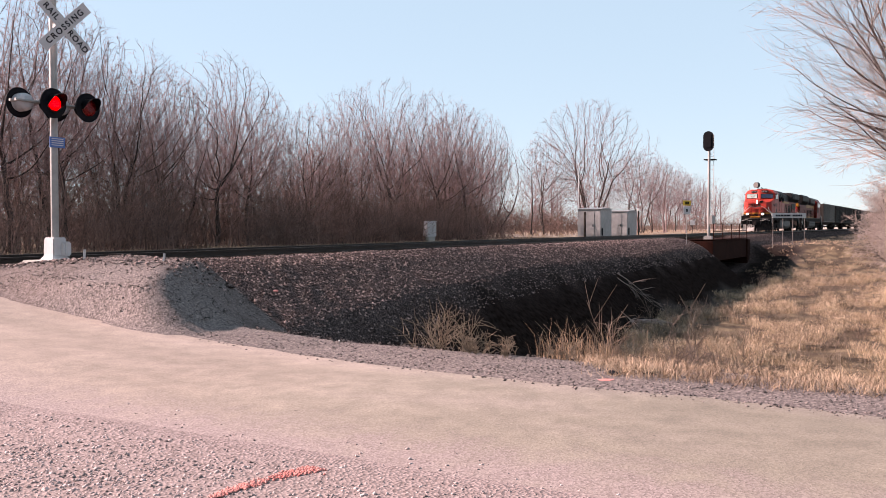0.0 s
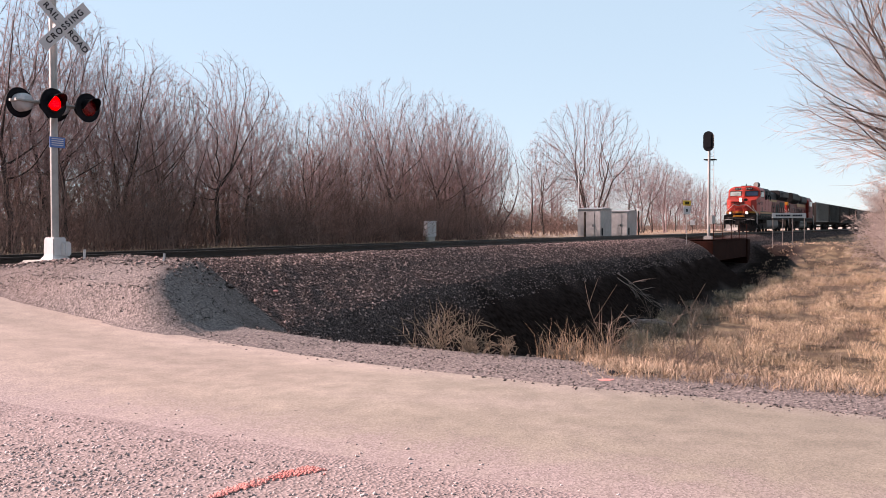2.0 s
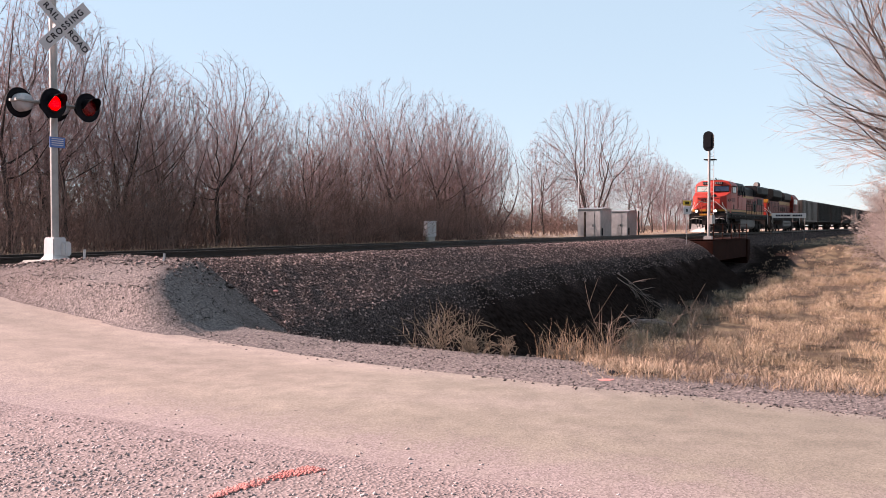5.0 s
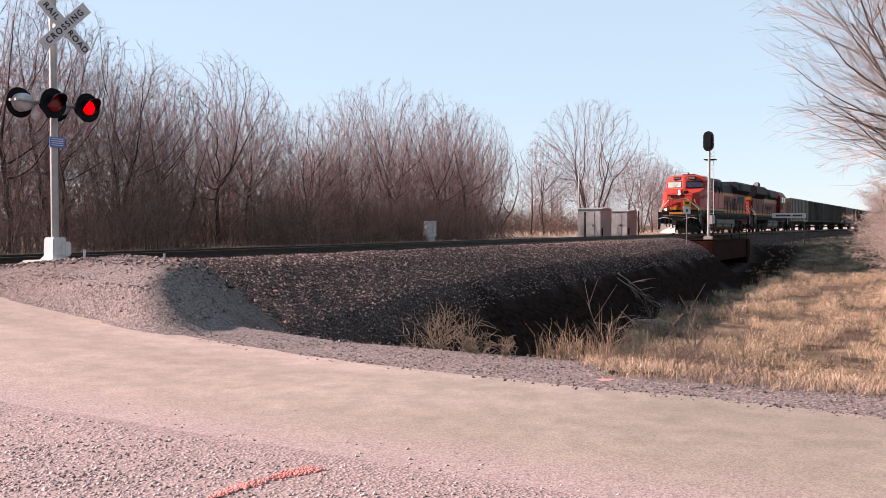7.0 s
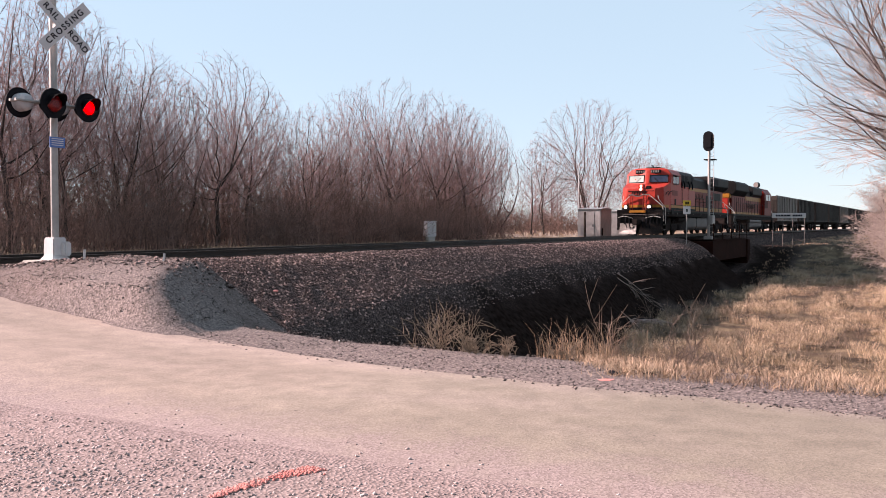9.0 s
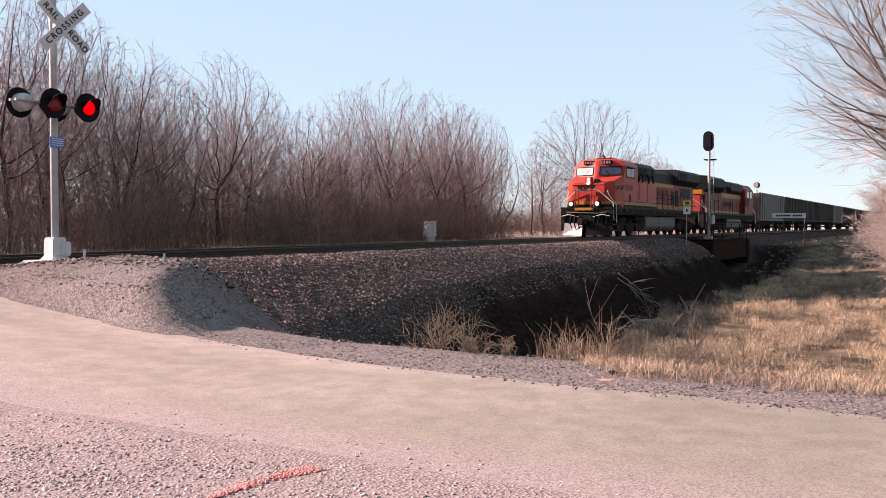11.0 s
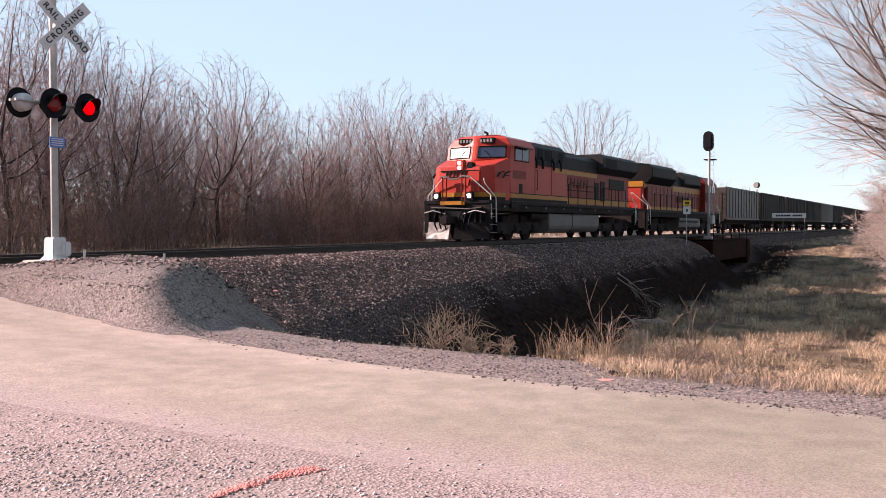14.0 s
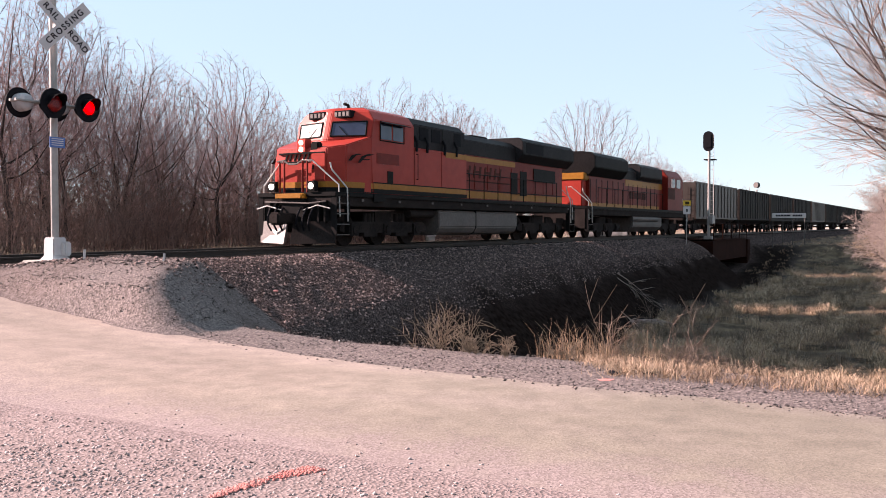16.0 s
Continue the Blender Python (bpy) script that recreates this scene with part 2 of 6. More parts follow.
G_BULB = glow("lamp_bulb_glow", (1.0, 0.10, 0.07), 3.6)


def lens_material():
    m = bpy.data.materials.new("red_lens")
    m.use_nodes = True
    nt = m.node_tree
    tr, gl, mx = nt.nodes.new("ShaderNodeBsdfTransparent"), nt.nodes.new("ShaderNodeBsdfPrincipled"), nt.nodes.new("ShaderNodeMixShader")
    tr.inputs[0].default_value = (0.95, 0.12, 0.10, 1)
    gl.inputs["Base Color"].default_value = (0.22, 0.012, 0.012, 1)
    gl.inputs["Roughness"].default_value = 0.2
    mx.inputs[0].default_value = 0.45
    nt.links.new(tr.outputs[0], mx.inputs[1])
    nt.links.new(gl.outputs[0], mx.inputs[2])
    nt.links.new(mx.outputs[0], nt.nodes["Material Output"].inputs[0])
    return m


M_LENS = lens_material()


# ---- mesh helpers ----
def part(name, bm, mat, parent, label=""):
    """Links a bmesh as one mesh object under a thing or under a part."""
    me = bpy.data.meshes.new(name)
    bmesh.ops.recalc_face_normals(bm, faces=bm.faces)
    bm.to_mesh(me)
    bm.free()
    me.materials.append(mat)
    ob = new(name, me)
    ob.parent = parent
    return tagged(ob, label)


def thing(name, label, category, m=None, group="", kind=""):
    ob = new(name)
    ob.empty_display_size = 0.3
    if m is not None:
        ob.matrix_basis = m
    return tagged(ob, label, category, group, kind)


def box(x0, x1, y0, y1, z0, z1, bevel=0.0, bm=None):
    b = bmesh.new()
    bmesh.ops.create_cube(b, size=1, matrix=Matrix.Translation(((x0 + x1) / 2, (y0 + y1) / 2, (z0 + z1) / 2)) @ Matrix.Diagonal((abs(x1 - x0), abs(y1 - y0), abs(z1 - z0), 1)))
    if bevel:
        bmesh.ops.bevel(b, geom=b.edges, offset=bevel, segments=2, affect="EDGES")
    return b if bm is None else join(bm, b)


def join(bm, b):
    me = bpy.data.meshes.new("tmp")
    b.to_mesh(me)
    b.free()
    bm.from_mesh(me)
    bpy.data.meshes.remove(me)
    return bm


def rod(p0, p1, r0, r1=None, n=10, bm=None):
    b = bmesh.new()
    d = Vector(p1) - Vector(p0)
    m = Matrix.Translation((Vector(p0) + Vector(p1)) / 2) @ d.to_track_quat("Z", "Y").to_matrix().to_4x4()
    bmesh.ops.create_cone(b, cap_ends=True, segments=n, radius1=r0, radius2=r0 if r1 is None else r1, depth=d.length, matrix=m)
    return b if bm is None else join(bm, b)


def bent(points, r, n=6, bm=None):
    """A bent rod through the points."""
    bm = bmesh.new() if bm is None else bm
    for a, c in zip(points, points[1:]):
        rod(a, c, r, n=n, bm=bm)
    return bm


def prism(profile, axis, a, b, bevel=0.0, bm=None):
    """Extrudes a profile of (p, q) along an axis from a to b. Axis y: (x, z); axis x: (y, z); axis z: (x, y)."""
    k = bmesh.new()
    put = {"x": lambda p, q, c: (c, p, q), "y": lambda p, q, c: (p, c, q), "z": lambda p, q, c: (p, q, c)}[axis]
    lo = [k.verts.new(put(p, q, a)) for p, q in profile]
    hi = [k.verts.new(put(p, q, b)) for p, q in profile]
    k.faces.new(lo)
    k.faces.new(hi[::-1])
    for i in range(len(lo)):
        j = (i + 1) % len(lo)
        k.faces.new((lo[i], hi[i], hi[j], lo[j]))
    bmesh.ops.recalc_face_normals(k, faces=k.faces)
    if bevel:
        bmesh.ops.bevel(k, geom=k.edges, offset=bevel, segments=2, affect="EDGES")
    return k if bm is None else join(bm, k)


def loft(sections, bevel=0.0, bm=None):
    """A closed skin through sections with equal numbers of points."""
    k = bmesh.new()
    rings = [[k.verts.new(v) for v in s] for s in sections]
    for r0, r1 in zip(rings, rings[1:]):
        for i in range(len(r0)):
            j = (i + 1) % len(r0)
            k.faces.new((r0[i], r1[i], r1[j], r0[j]))
    k.faces.new(rings[0])
    k.faces.new(rings[-1][::-1])
    bmesh.ops.recalc_face_normals(k, faces=k.faces)
    if bevel:
        bmesh.ops.bevel(k, geom=k.edges, offset=bevel, segments=2, affect="EDGES")
    return k if bm is None else join(bm, k)


def tri_mesh(name, verts, tris, mat, smooth=False):
    """A mesh from arrays of vertices and triangles."""
    me = bpy.data.meshes.new(name)
    verts, tris = np.asarray(verts, np.float32), np.asarray(tris, np.int32)
    me.vertices.add(len(verts))
    me.vertices.foreach_set("co", verts.ravel())
    me.loops.add(tris.size)
    me.loops.foreach_set("vertex_index", tris.ravel())
    me.polygons.add(len(tris))
    me.polygons.foreach_set("loop_start", np.arange(0, tris.size, 3, dtype=np.int32))
    if smooth:
        me.polygons.foreach_set("use_smooth", np.ones(len(tris), bool))
    me.update(calc_edges=True)
    me.materials.append(mat)
    return me


def text_part(name, words, size, mat, parent, m, spacing=1.0):
    """Lettering in the built-in font, turned into a thin mesh, centred at m."""
    cu = bpy.data.curves.new(name, "FONT")
    cu.body, cu.size, cu.align_x, cu.align_y, cu.extrude, cu.space_character, cu.offset = words, size, "CENTER", "CENTER", 0.002, spacing, size * 0.02
    tmp = bpy.data.objects.new("tmp", cu)
    scene.collection.objects.link(tmp)
    me = bpy.data.meshes.new_from_object(tmp.evaluated_get(bpy.context.evaluated_depsgraph_get()))
    bpy.data.objects.remove(tmp)
    me.materials.clear()
    me.materials.append(mat)
    ob = new(name, me)
    ob.parent = parent
    ob.matrix_basis = m
    return ob


# ---- ground ----
def step(a, b, x):
    t = np.clip((np.asarray(x, float) - a) / (b - a), 0, 1)
    return t * t * (3 - 2 * t)


def wave(x, y, k, seed):
    """Smooth unevenness made of a few sines."""
    r = np.random.default_rng(seed)
    out = 0
    for i in range(6):
        a, f, ph = r.uniform(0, 6.28), k * r.uniform(0.6, 1.7), r.uniform(0, 6.28)
        out = out + np.sin((np.cos(a) * x + np.sin(a) * y) * f + ph)
    return out / 6


def far_edge(v):
    """Where the road's far edge runs."""
    return np.interp(v, [-5, 2, 6.5, 11.4, 15, 18, 40], [-12.0, -12.0, -12.5, -13.0, -13.25, -13.4, -14.2])


def road_z(v):
    return np.interp(v, [-14, -6, -2, 2, 3.2, 5, 7, 11, 18, 200], [-0.5, -0.3, -0.04, -0.04, -0.2, -0.48, -0.68, -0.91, -0.93, -0.95])


def bank_line(s):
    """Where the dark stony slope ends and the dry grass begins."""
    return np.interp(s, [-11, -6, 3, 8, 12, 18, 25, 30, 42, 56, 64], [13.9, 12.9, 10.0, 8.1, 7.4, 7.0, 6.8, 6.6, 7.4, 7.4, 5.6])


def ground_z(s, y):
    """Height of the ground at s along the railway and y across it."""
    s, y = np.asarray(s, float), np.asarray(y, float)
    v = -y
    rough = 0.05 * wave(s, v, 1.6, 3) + 0.03 * wave(s, v, 4.5, 4)
    turn = np.interp(s, [-9, -4, 2, 10, 40], [6.2, 5.2, 4.3, 3.8, 3.4]) + 0.35 * wave(s, v, 0.9, 12)
    bed = np.interp(np.abs(v), [0, 1.7, 2.4], [-0.2, -0.2, -0.38]) - 0.43 * np.clip(np.abs(v) - 2.4, 0, turn - 2.4) - 0.85 * np.maximum(np.abs(v) - turn, 0)
    bed = bed + np.where(np.abs(v) > 1.7, 1.0, 0.12) * rough + np.where(np.abs(v) > 2.2, 0.035 * wave(s, v, 9.0, 11), 0)
    far = np.interp(-v, [0, 2, 3, 60, 400], [-0.6, -0.6, -0.42, -0.35, 0.5]) + rough * step(3, 6, -v)
    near_slope = np.maximum(-1.0 - 0.32 * (s + 11.6), -3.9)
    rise = np.interp(s, [20, 43, 54, 60, 90], [-3.9, -3.35, -2.7, -1.1, -0.85])
    ditch = np.maximum(near_slope, rise)
    ditch = np.maximum(ditch, np.interp(v, [0, 24, 40, 80], [-9, -3.9, -1.4, -0.6]))
    ditch = ditch + (rough * 2.5 + 0.12 * wave(s, v, 0.7, 9) + 0.11 * np.abs(wave(s, v, 2.2, 10)) * step(-1, 1, v - bank_line(s))) * step(-11.5, -8.5, s)
    gap = step(41.0, 43.0, s) * (1 - step(54.5, 57.0, s))
    bed = bed - gap * 3.2
    pad = np.interp(v, [1.5, 2.6, 3.4, 5, 6.4], [-0.25, -0.08, -0.02, 0.10, 0.07]) - 0.62 * np.maximum(0, v - np.interp(s, [-12.6, -11, -10], [8.1, 6.95, 6.35])) - 0.66 * np.maximum(0, s + 9.8) - 0.24 * np.maximum(0, -11.2 - s) + rough
    road = road_z(v)
    berm = road - 0.02 + 0.5 * rough
    near = np.where(s < -11.6, np.maximum(berm, np.where(s > far_edge(v) - 0.2, pad, -9)), ditch + 0.14 * np.log(np.exp(np.clip((pad - ditch) / 0.14, -30, 30)) + 1))
    k = 0.16
    blend = np.log(np.exp(np.clip((bed - near) / k, -30, 30)) + 1) * k + near
    z = np.where(v > 1.9, blend, np.where(v > 0, np.maximum(bed, near), np.maximum(bed, far)))
    edge = far_edge(v)
    on_road = (1 - step(edge - 0.25, edge + 0.1, s)) * step(-17.1, -16.6, s)
    z = z * (1 - on_road) + (road - 0.05) * on_road
    z = np.where((s < -16.8), np.where(v > 2.2, road + 0.4 * rough, z), z)
    return z


def axis(lo, fine0, fine1, hi, d):
    a = list(np.arange(fine0, fine1 + d / 2, d))
    k = d
    while a[-1] < hi:
        k *= 1.18
        a.append(a[-1] + k)
    k = d
    while a[0] > lo:
        k *= 1.18
        a.insert(0, a[0] - k)
    return np.array(a)


def build_ground():
    xs, ys = axis(-2500, -24, 62, 2500, 0.34), axis(-2500, -24, 12, 2500, 0.30)
    X, Y = np.meshgrid(xs, ys, indexing="ij")
    Z = ground_z(X, Y)
    n, m = X.shape
    idx = np.arange(n * m).reshape(n, m)
    a, b, c, d = idx[:-1, :-1].ravel(), idx[1:, :-1].ravel(), idx[1:, 1:].ravel(), idx[:-1, 1:].ravel()
    tris = np.concatenate([np.stack([a, b, c], 1), np.stack([a, c, d], 1)])
    me = tri_mesh("ground", np.stack([X, Y, Z], -1).reshape(-1, 3), tris, M_GROUND, True)
    v = -Y + 0.5 * wave(X, Y, 2.0, 5)
    ballast = (1 - step(5.2, 6.6, v)) * step(-3.4, -2.4, v)
    slope = (1 - step(-0.6, 0.6, -Y - bank_line(X) + 0.9 * wave(X, Y, 1.4, 8))) * step(-11.8, -10.8, X) * (1 - step(58, 64, X)) * step(3, 4, -Y)
    ballast = np.maximum(ballast, slope)
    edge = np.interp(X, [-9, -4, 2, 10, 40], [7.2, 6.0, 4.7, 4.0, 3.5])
    # Mask of the steeper slope that is coloured dark for its shade.
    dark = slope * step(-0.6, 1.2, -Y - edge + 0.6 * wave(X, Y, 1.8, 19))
    g = (1 - step(-11.2, -10.4, X + 0.4 * wave(X, Y, 2.5, 6))) * step(2.3, 3.0, -Y)
    g = np.maximum(g, step(2.4, 3.2, -Y) * (1 - step(8.0, 9.0, -Y)) * (1 - step(-9.0, -7.5, X)))
    lane = step(52, 58, X) * step(4.5, 6, Y + 0.5 * wave(X, Y, 0.3, 33)) * (1 - step(36, 44, Y))
    near_gravel = (1 - step(-16.4, -15.6, X)) * step(2.4, 3.2, -Y)
    for name, val in (("ballast", ballast), ("gravel", g), ("shaded_slope", dark), ("lane", lane), ("near_gravel", near_gravel)):
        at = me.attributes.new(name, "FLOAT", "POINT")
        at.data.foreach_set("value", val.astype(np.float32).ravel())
    return tagged(new("ground", me), "rough ground with ballast slope, gravel and dry grass", "ground", kind="structure")


ground = build_ground()


def road_top(s, y):
    """Height of the ground or, on the road, of its surface."""
    v = -np.asarray(y)
    on = (s > -16.9) & (s < far_edge(v) - 0.1)
    return np.where(on, road_z(v) + np.interp(s, [-17.0, -15.0, -12.75], [-0.035, 0.03, -0.035]), ground_z(s, y))


def build_road():
    ss = np.array([-17.0, -16.6, -16.2, -15.8, -15.2, -13.4, -12.95, -12.75])
    vs = np.concatenate([np.arange(-40, 30, 0.35), np.array([32, 36, 44, 60, 100, 200])])
    S, V = np.meshgrid(ss, vs, indexing="ij")
    crown = np.interp(S, [-17.0, -15.0, -12.75], [-0.035, 0.03, -0.035])
    S = S + np.where(S > -13.6, far_edge(V) + 12.85, 0)
    S = S + np.where((S < -16.4) | (S > far_edge(V) - 0.3), 0.16 * wave(V, V * 0, 1.2, 21) + 0.06 * wave(V, V * 0, 5, 22), 0)
    Z = road_z(V) + crown + 0.006 * wave(S, V, 1.5, 23)
    n, m = S.shape
    idx = np.arange(n * m).reshape(n, m)
    a, b, c, d = idx[:-1, :-1].ravel(), idx[1:, :-1].ravel(), idx[1:, 1:].ravel(), idx[:-1, 1:].ravel()
    me = tri_mesh("road", np.stack([S, -V, Z], -1).reshape(-1, 3), np.concatenate([np.stack([a, c, b], 1), np.stack([a, d, c], 1)]), M_ROAD, True)
    return tagged(new("road", me), "worn pinkish tan chip-seal road over the railway", "road", kind="structure")


road = build_road()


# ---- railway track ----
def build_track():
    track = thing("railway_track", "single railway track of steel rails on dark wooden ties", "railway track", kind="structure")
    prof = [(-0.07, -0.17), (0.07, -0.17), (0.07, -0.155), (0.012, -0.13), (0.012, -0.05), (0.036, -0.035), (0.036, -0.005), (0.025, 0), (-0.025, 0), (-0.036, -0.005), (-0.036, -0.035), (-0.012, -0.05), (-0.012, -0.13), (-0.07, -0.155)]
    for y in (-0.753, 0.753):
        part("rail", prism([(y + p, q) for p, q in prof], "x", -400, 900), M_RAIL, track, "dark rusty steel rail")
    me = bpy.data.meshes.new("tie")
    b = box(-0.11, 0.11, -1.3, 1.3, -0.36, -0.172, 0.012)
    b.to_mesh(me)
    b.free()
    me.materials.append(M_TIE)
    for i in range(300):
        x = -30 + i * 0.52
        ob = new("tie", me)
        ob.parent = track
        ob.location = (x + random.uniform(-0.02, 0.02), random.uniform(-0.04, 0.04), random.uniform(-0.012, 0.004))
    rest = bmesh.new()
    for i in range(200):
        box(126 + i * 0.52 - 0.11, 126 + i * 0.52 + 0.11, -1.3, 1.3, -0.36, -0.172, bm=rest)
    tagged(part("far_ties", rest, M_TIE, track), kind="stuff")


build_track()


def build_crossing():
    """Rubber and timber panels that carry the road over the rails."""
    c = thing("crossing_deck", "timber crossing panels between and beside the rails", "level crossing", kind="structure")
    for y0, y1 in ((-1.9, -0.83), (-0.68, 0.68), (0.83, 1.9)):
        for x in (-18.3, -16.4, -14.5):
            part("panel", box(x, x + 1.86, y0, y1, -0.16, -0.01, 0.02), M_TIE, c)


build_crossing()


def build_bridge():
    br = thing("railway_bridge", "short rusty girder railway bridge with a railed walkway", "bridge", kind="structure")
    for y in (-3.45, -1.2, 1.2, 2.4):
        g = box(43.8, 55.6, y - 0.05, y + 0.05, -1.85, -0.40)
        box(43.8, 55.6, y - 0.12, y + 0.12, -0.44, -0.40, bm=g)
        box(43.8, 55.6, y - 0.12, y + 0.12, -1.87, -1.83, bm=g)
        part("girder", g, M_RUST, br)
    for y0, y1 in ((-3.5, -2.7), (-2.6, -1.3)):
        part("walkway", box(43.4, 55.9, y0, y1, -0.38, -0.33), M_RUST, br)
    for x0, x1 in ((42.8, 44.0), (55.2, 56.4)):
        part("abutment", box(x0, x1, -3.6, 3.2, -4.6, -0.45, 0.03), M_RUST, br, "dark abutment")
    for x in (43.6, 46.6, 49.6, 52.6, 55.6):
        part("railing_post", box(x - 0.03, x + 0.03, -3.48, -3.42, -0.35, 0.8), M_RUST, br)
    for z in (0.78, 0.25):
        part("railing", rod((43.5, -3.45, z), (55.6, -3.45, z), 0.03, n=6), M_RUST, br)


build_bridge()


# ---- train ----
def wheel_data():
    b = bmesh.new()
    for y in (-0.755, 0.755):
        sgn = 1 if y > 0 else -1
        rod((0, y - 0.065, 0), (0, y + 0.065, 0), 0.53, n=28, bm=b)
        rod((0, y - sgn * 0.075, 0), (0, y - sgn * 0.055, 0), 0.555, n=28, bm=b)
        rod((0, y + sgn * 0.06, 0), (0, y + sgn * 0.12, 0), 0.12, n=10, bm=b)
        for k in range(4):
            a = k * math.pi / 2
            rod((0.3 * math.cos(a), y + sgn * 0.055, 0.3 * math.sin(a)), (0.3 * math.cos(a), y + sgn * 0.075, 0.3 * math.sin(a)), 0.06, n=8, bm=b)
    rod((0, -0.75, 0), (0, 0.75, 0), 0.1, n=10, bm=b)
    me = bpy.data.meshes.new("wheelset")
    b.to_mesh(me)
    b.free()
    me.materials.append(M_GRIME)
    return me


WHEELSET = wheel_data()


def wheelset(parent, x, r=0.53):
    ob = new("wheelset", WHEELSET)
    ob.parent = parent
    ob.location = (x, 0, r)
    return ob


def truck(parent, x, axles, flip=1):
    """A bogie's frame round its axles: side frames, springs, bolster."""
    lo, hi = x + min(axles) - 0.75, x + max(axles) + 0.75
    b = bmesh.new()
    for y in (-1.08, 1.08):
        prism([(lo, 0.62), (lo + 0.25, 0.80), (hi - 0.25, 0.80), (hi, 0.62), (hi, 0.48), (hi - 0.4, 0.42), (lo + 0.4, 0.42), (lo, 0.48)], "y", y - 0.09, y + 0.09, bm=b)
        for a in axles:
            box(x + a - 0.2, x + a + 0.2, y - 0.16, y + 0.16, 0.34, 0.74, bm=b)
            rod((x + a, y - 0.2, 0.53), (x + a, y + 0.2, 0.53), 0.14, n=10, bm=b)
        for a, c in zip(axles, axles[1:]):
            mid = x + (a + c) / 2
            for k in (-0.2, 0.0, 0.2):
                rod((mid + k, y, 0.78), (mid + k, y, 1.08), 0.09, n=8, bm=b)
            box(mid - 0.4, mid + 0.4, y - 0.12, y + 0.12, 0.3, 0.44, bm=b)
    box(x - 0.5, x + 0.5, -1.05, 1.05, 0.75, 1.15, bm=b)
    part("truck_frame", b, M_GRIME, parent)
    for a in axles:
        wheelset(parent, x + a)


def stripes(parent, x0, x1, y, z0, z1, name="yellow_stripe"):
    return part(name, box(x0, x1, y - 0.006, y + 0.006, z0, z1), M_YELLOW, parent)


def steps(parent, x, side):
    for i in range(4):
        z = 0.38 + i * 0.33
        part("step", box(x - 0.33, x + 0.33, min(side * 1.38, side * 1.56), max(side * 1.38, side * 1.56), z - 0.015, z + 0.015), M_TANK, parent)
    for k in (-0.35, 0.35):
        part("step_stringer", box(x + k - 0.015, x + k + 0.015, min(side * 1.36, side * 1.56), max(side * 1.36, side * 1.56), 0.36, 1.6), M_BLACK, parent)


def end_handrails(parent, x, d, mat=M_RAILING):
    """Bent handrails beside the corner steps. d: +1 at the front end, -1 at the rear end."""
    for side in (-1, 1):
        part("handrail", bent([(x - d * 0.05, side * 0.45, 2.70), (x - d * 0.05, side * 0.62, 2.72), (x + d * 0.15, side * 1.5, 1.95), (x + d * 0.15, side * 1.54, 0.95)], 0.024), mat, parent)
        part("handrail", bent([(x + d * 0.14, side * 1.17, 2.66), (x + d * 0.17, side * 1.22, 2.42), (x + d * 0.52, side * 1.56, 1.85), (x + d * 0.52, side * 1.58, 0.8)], 0.024), mat, parent)


def side_railing(parent, x0, x1, n, y, skip=(), mat=M_BLACK):
    for i in range(n + 1):
        x = x0 + (x1 - x0) * i / n
        part("stanchion", rod((x, y, 1.72), (x, y, 2.72), 0.02, n=6), mat, parent)
    part("side_handrail", rod((x0, y, 2.72), (x1, y, 2.72), 0.02, n=6), mat, parent)


def bars(parent, name, x0, x1, y, z0, z1, n, mat):
    """Unreadable or withheld lettering: a row of plain bars."""
    w = (x1 - x0) / n
    for i in range(n):
        part(name, box(x0 + i * w + w * 0.12, x0 + (i + 1) * w - w * 0.12, y - 0.005, y + 0.005, z0, z1), mat, parent)


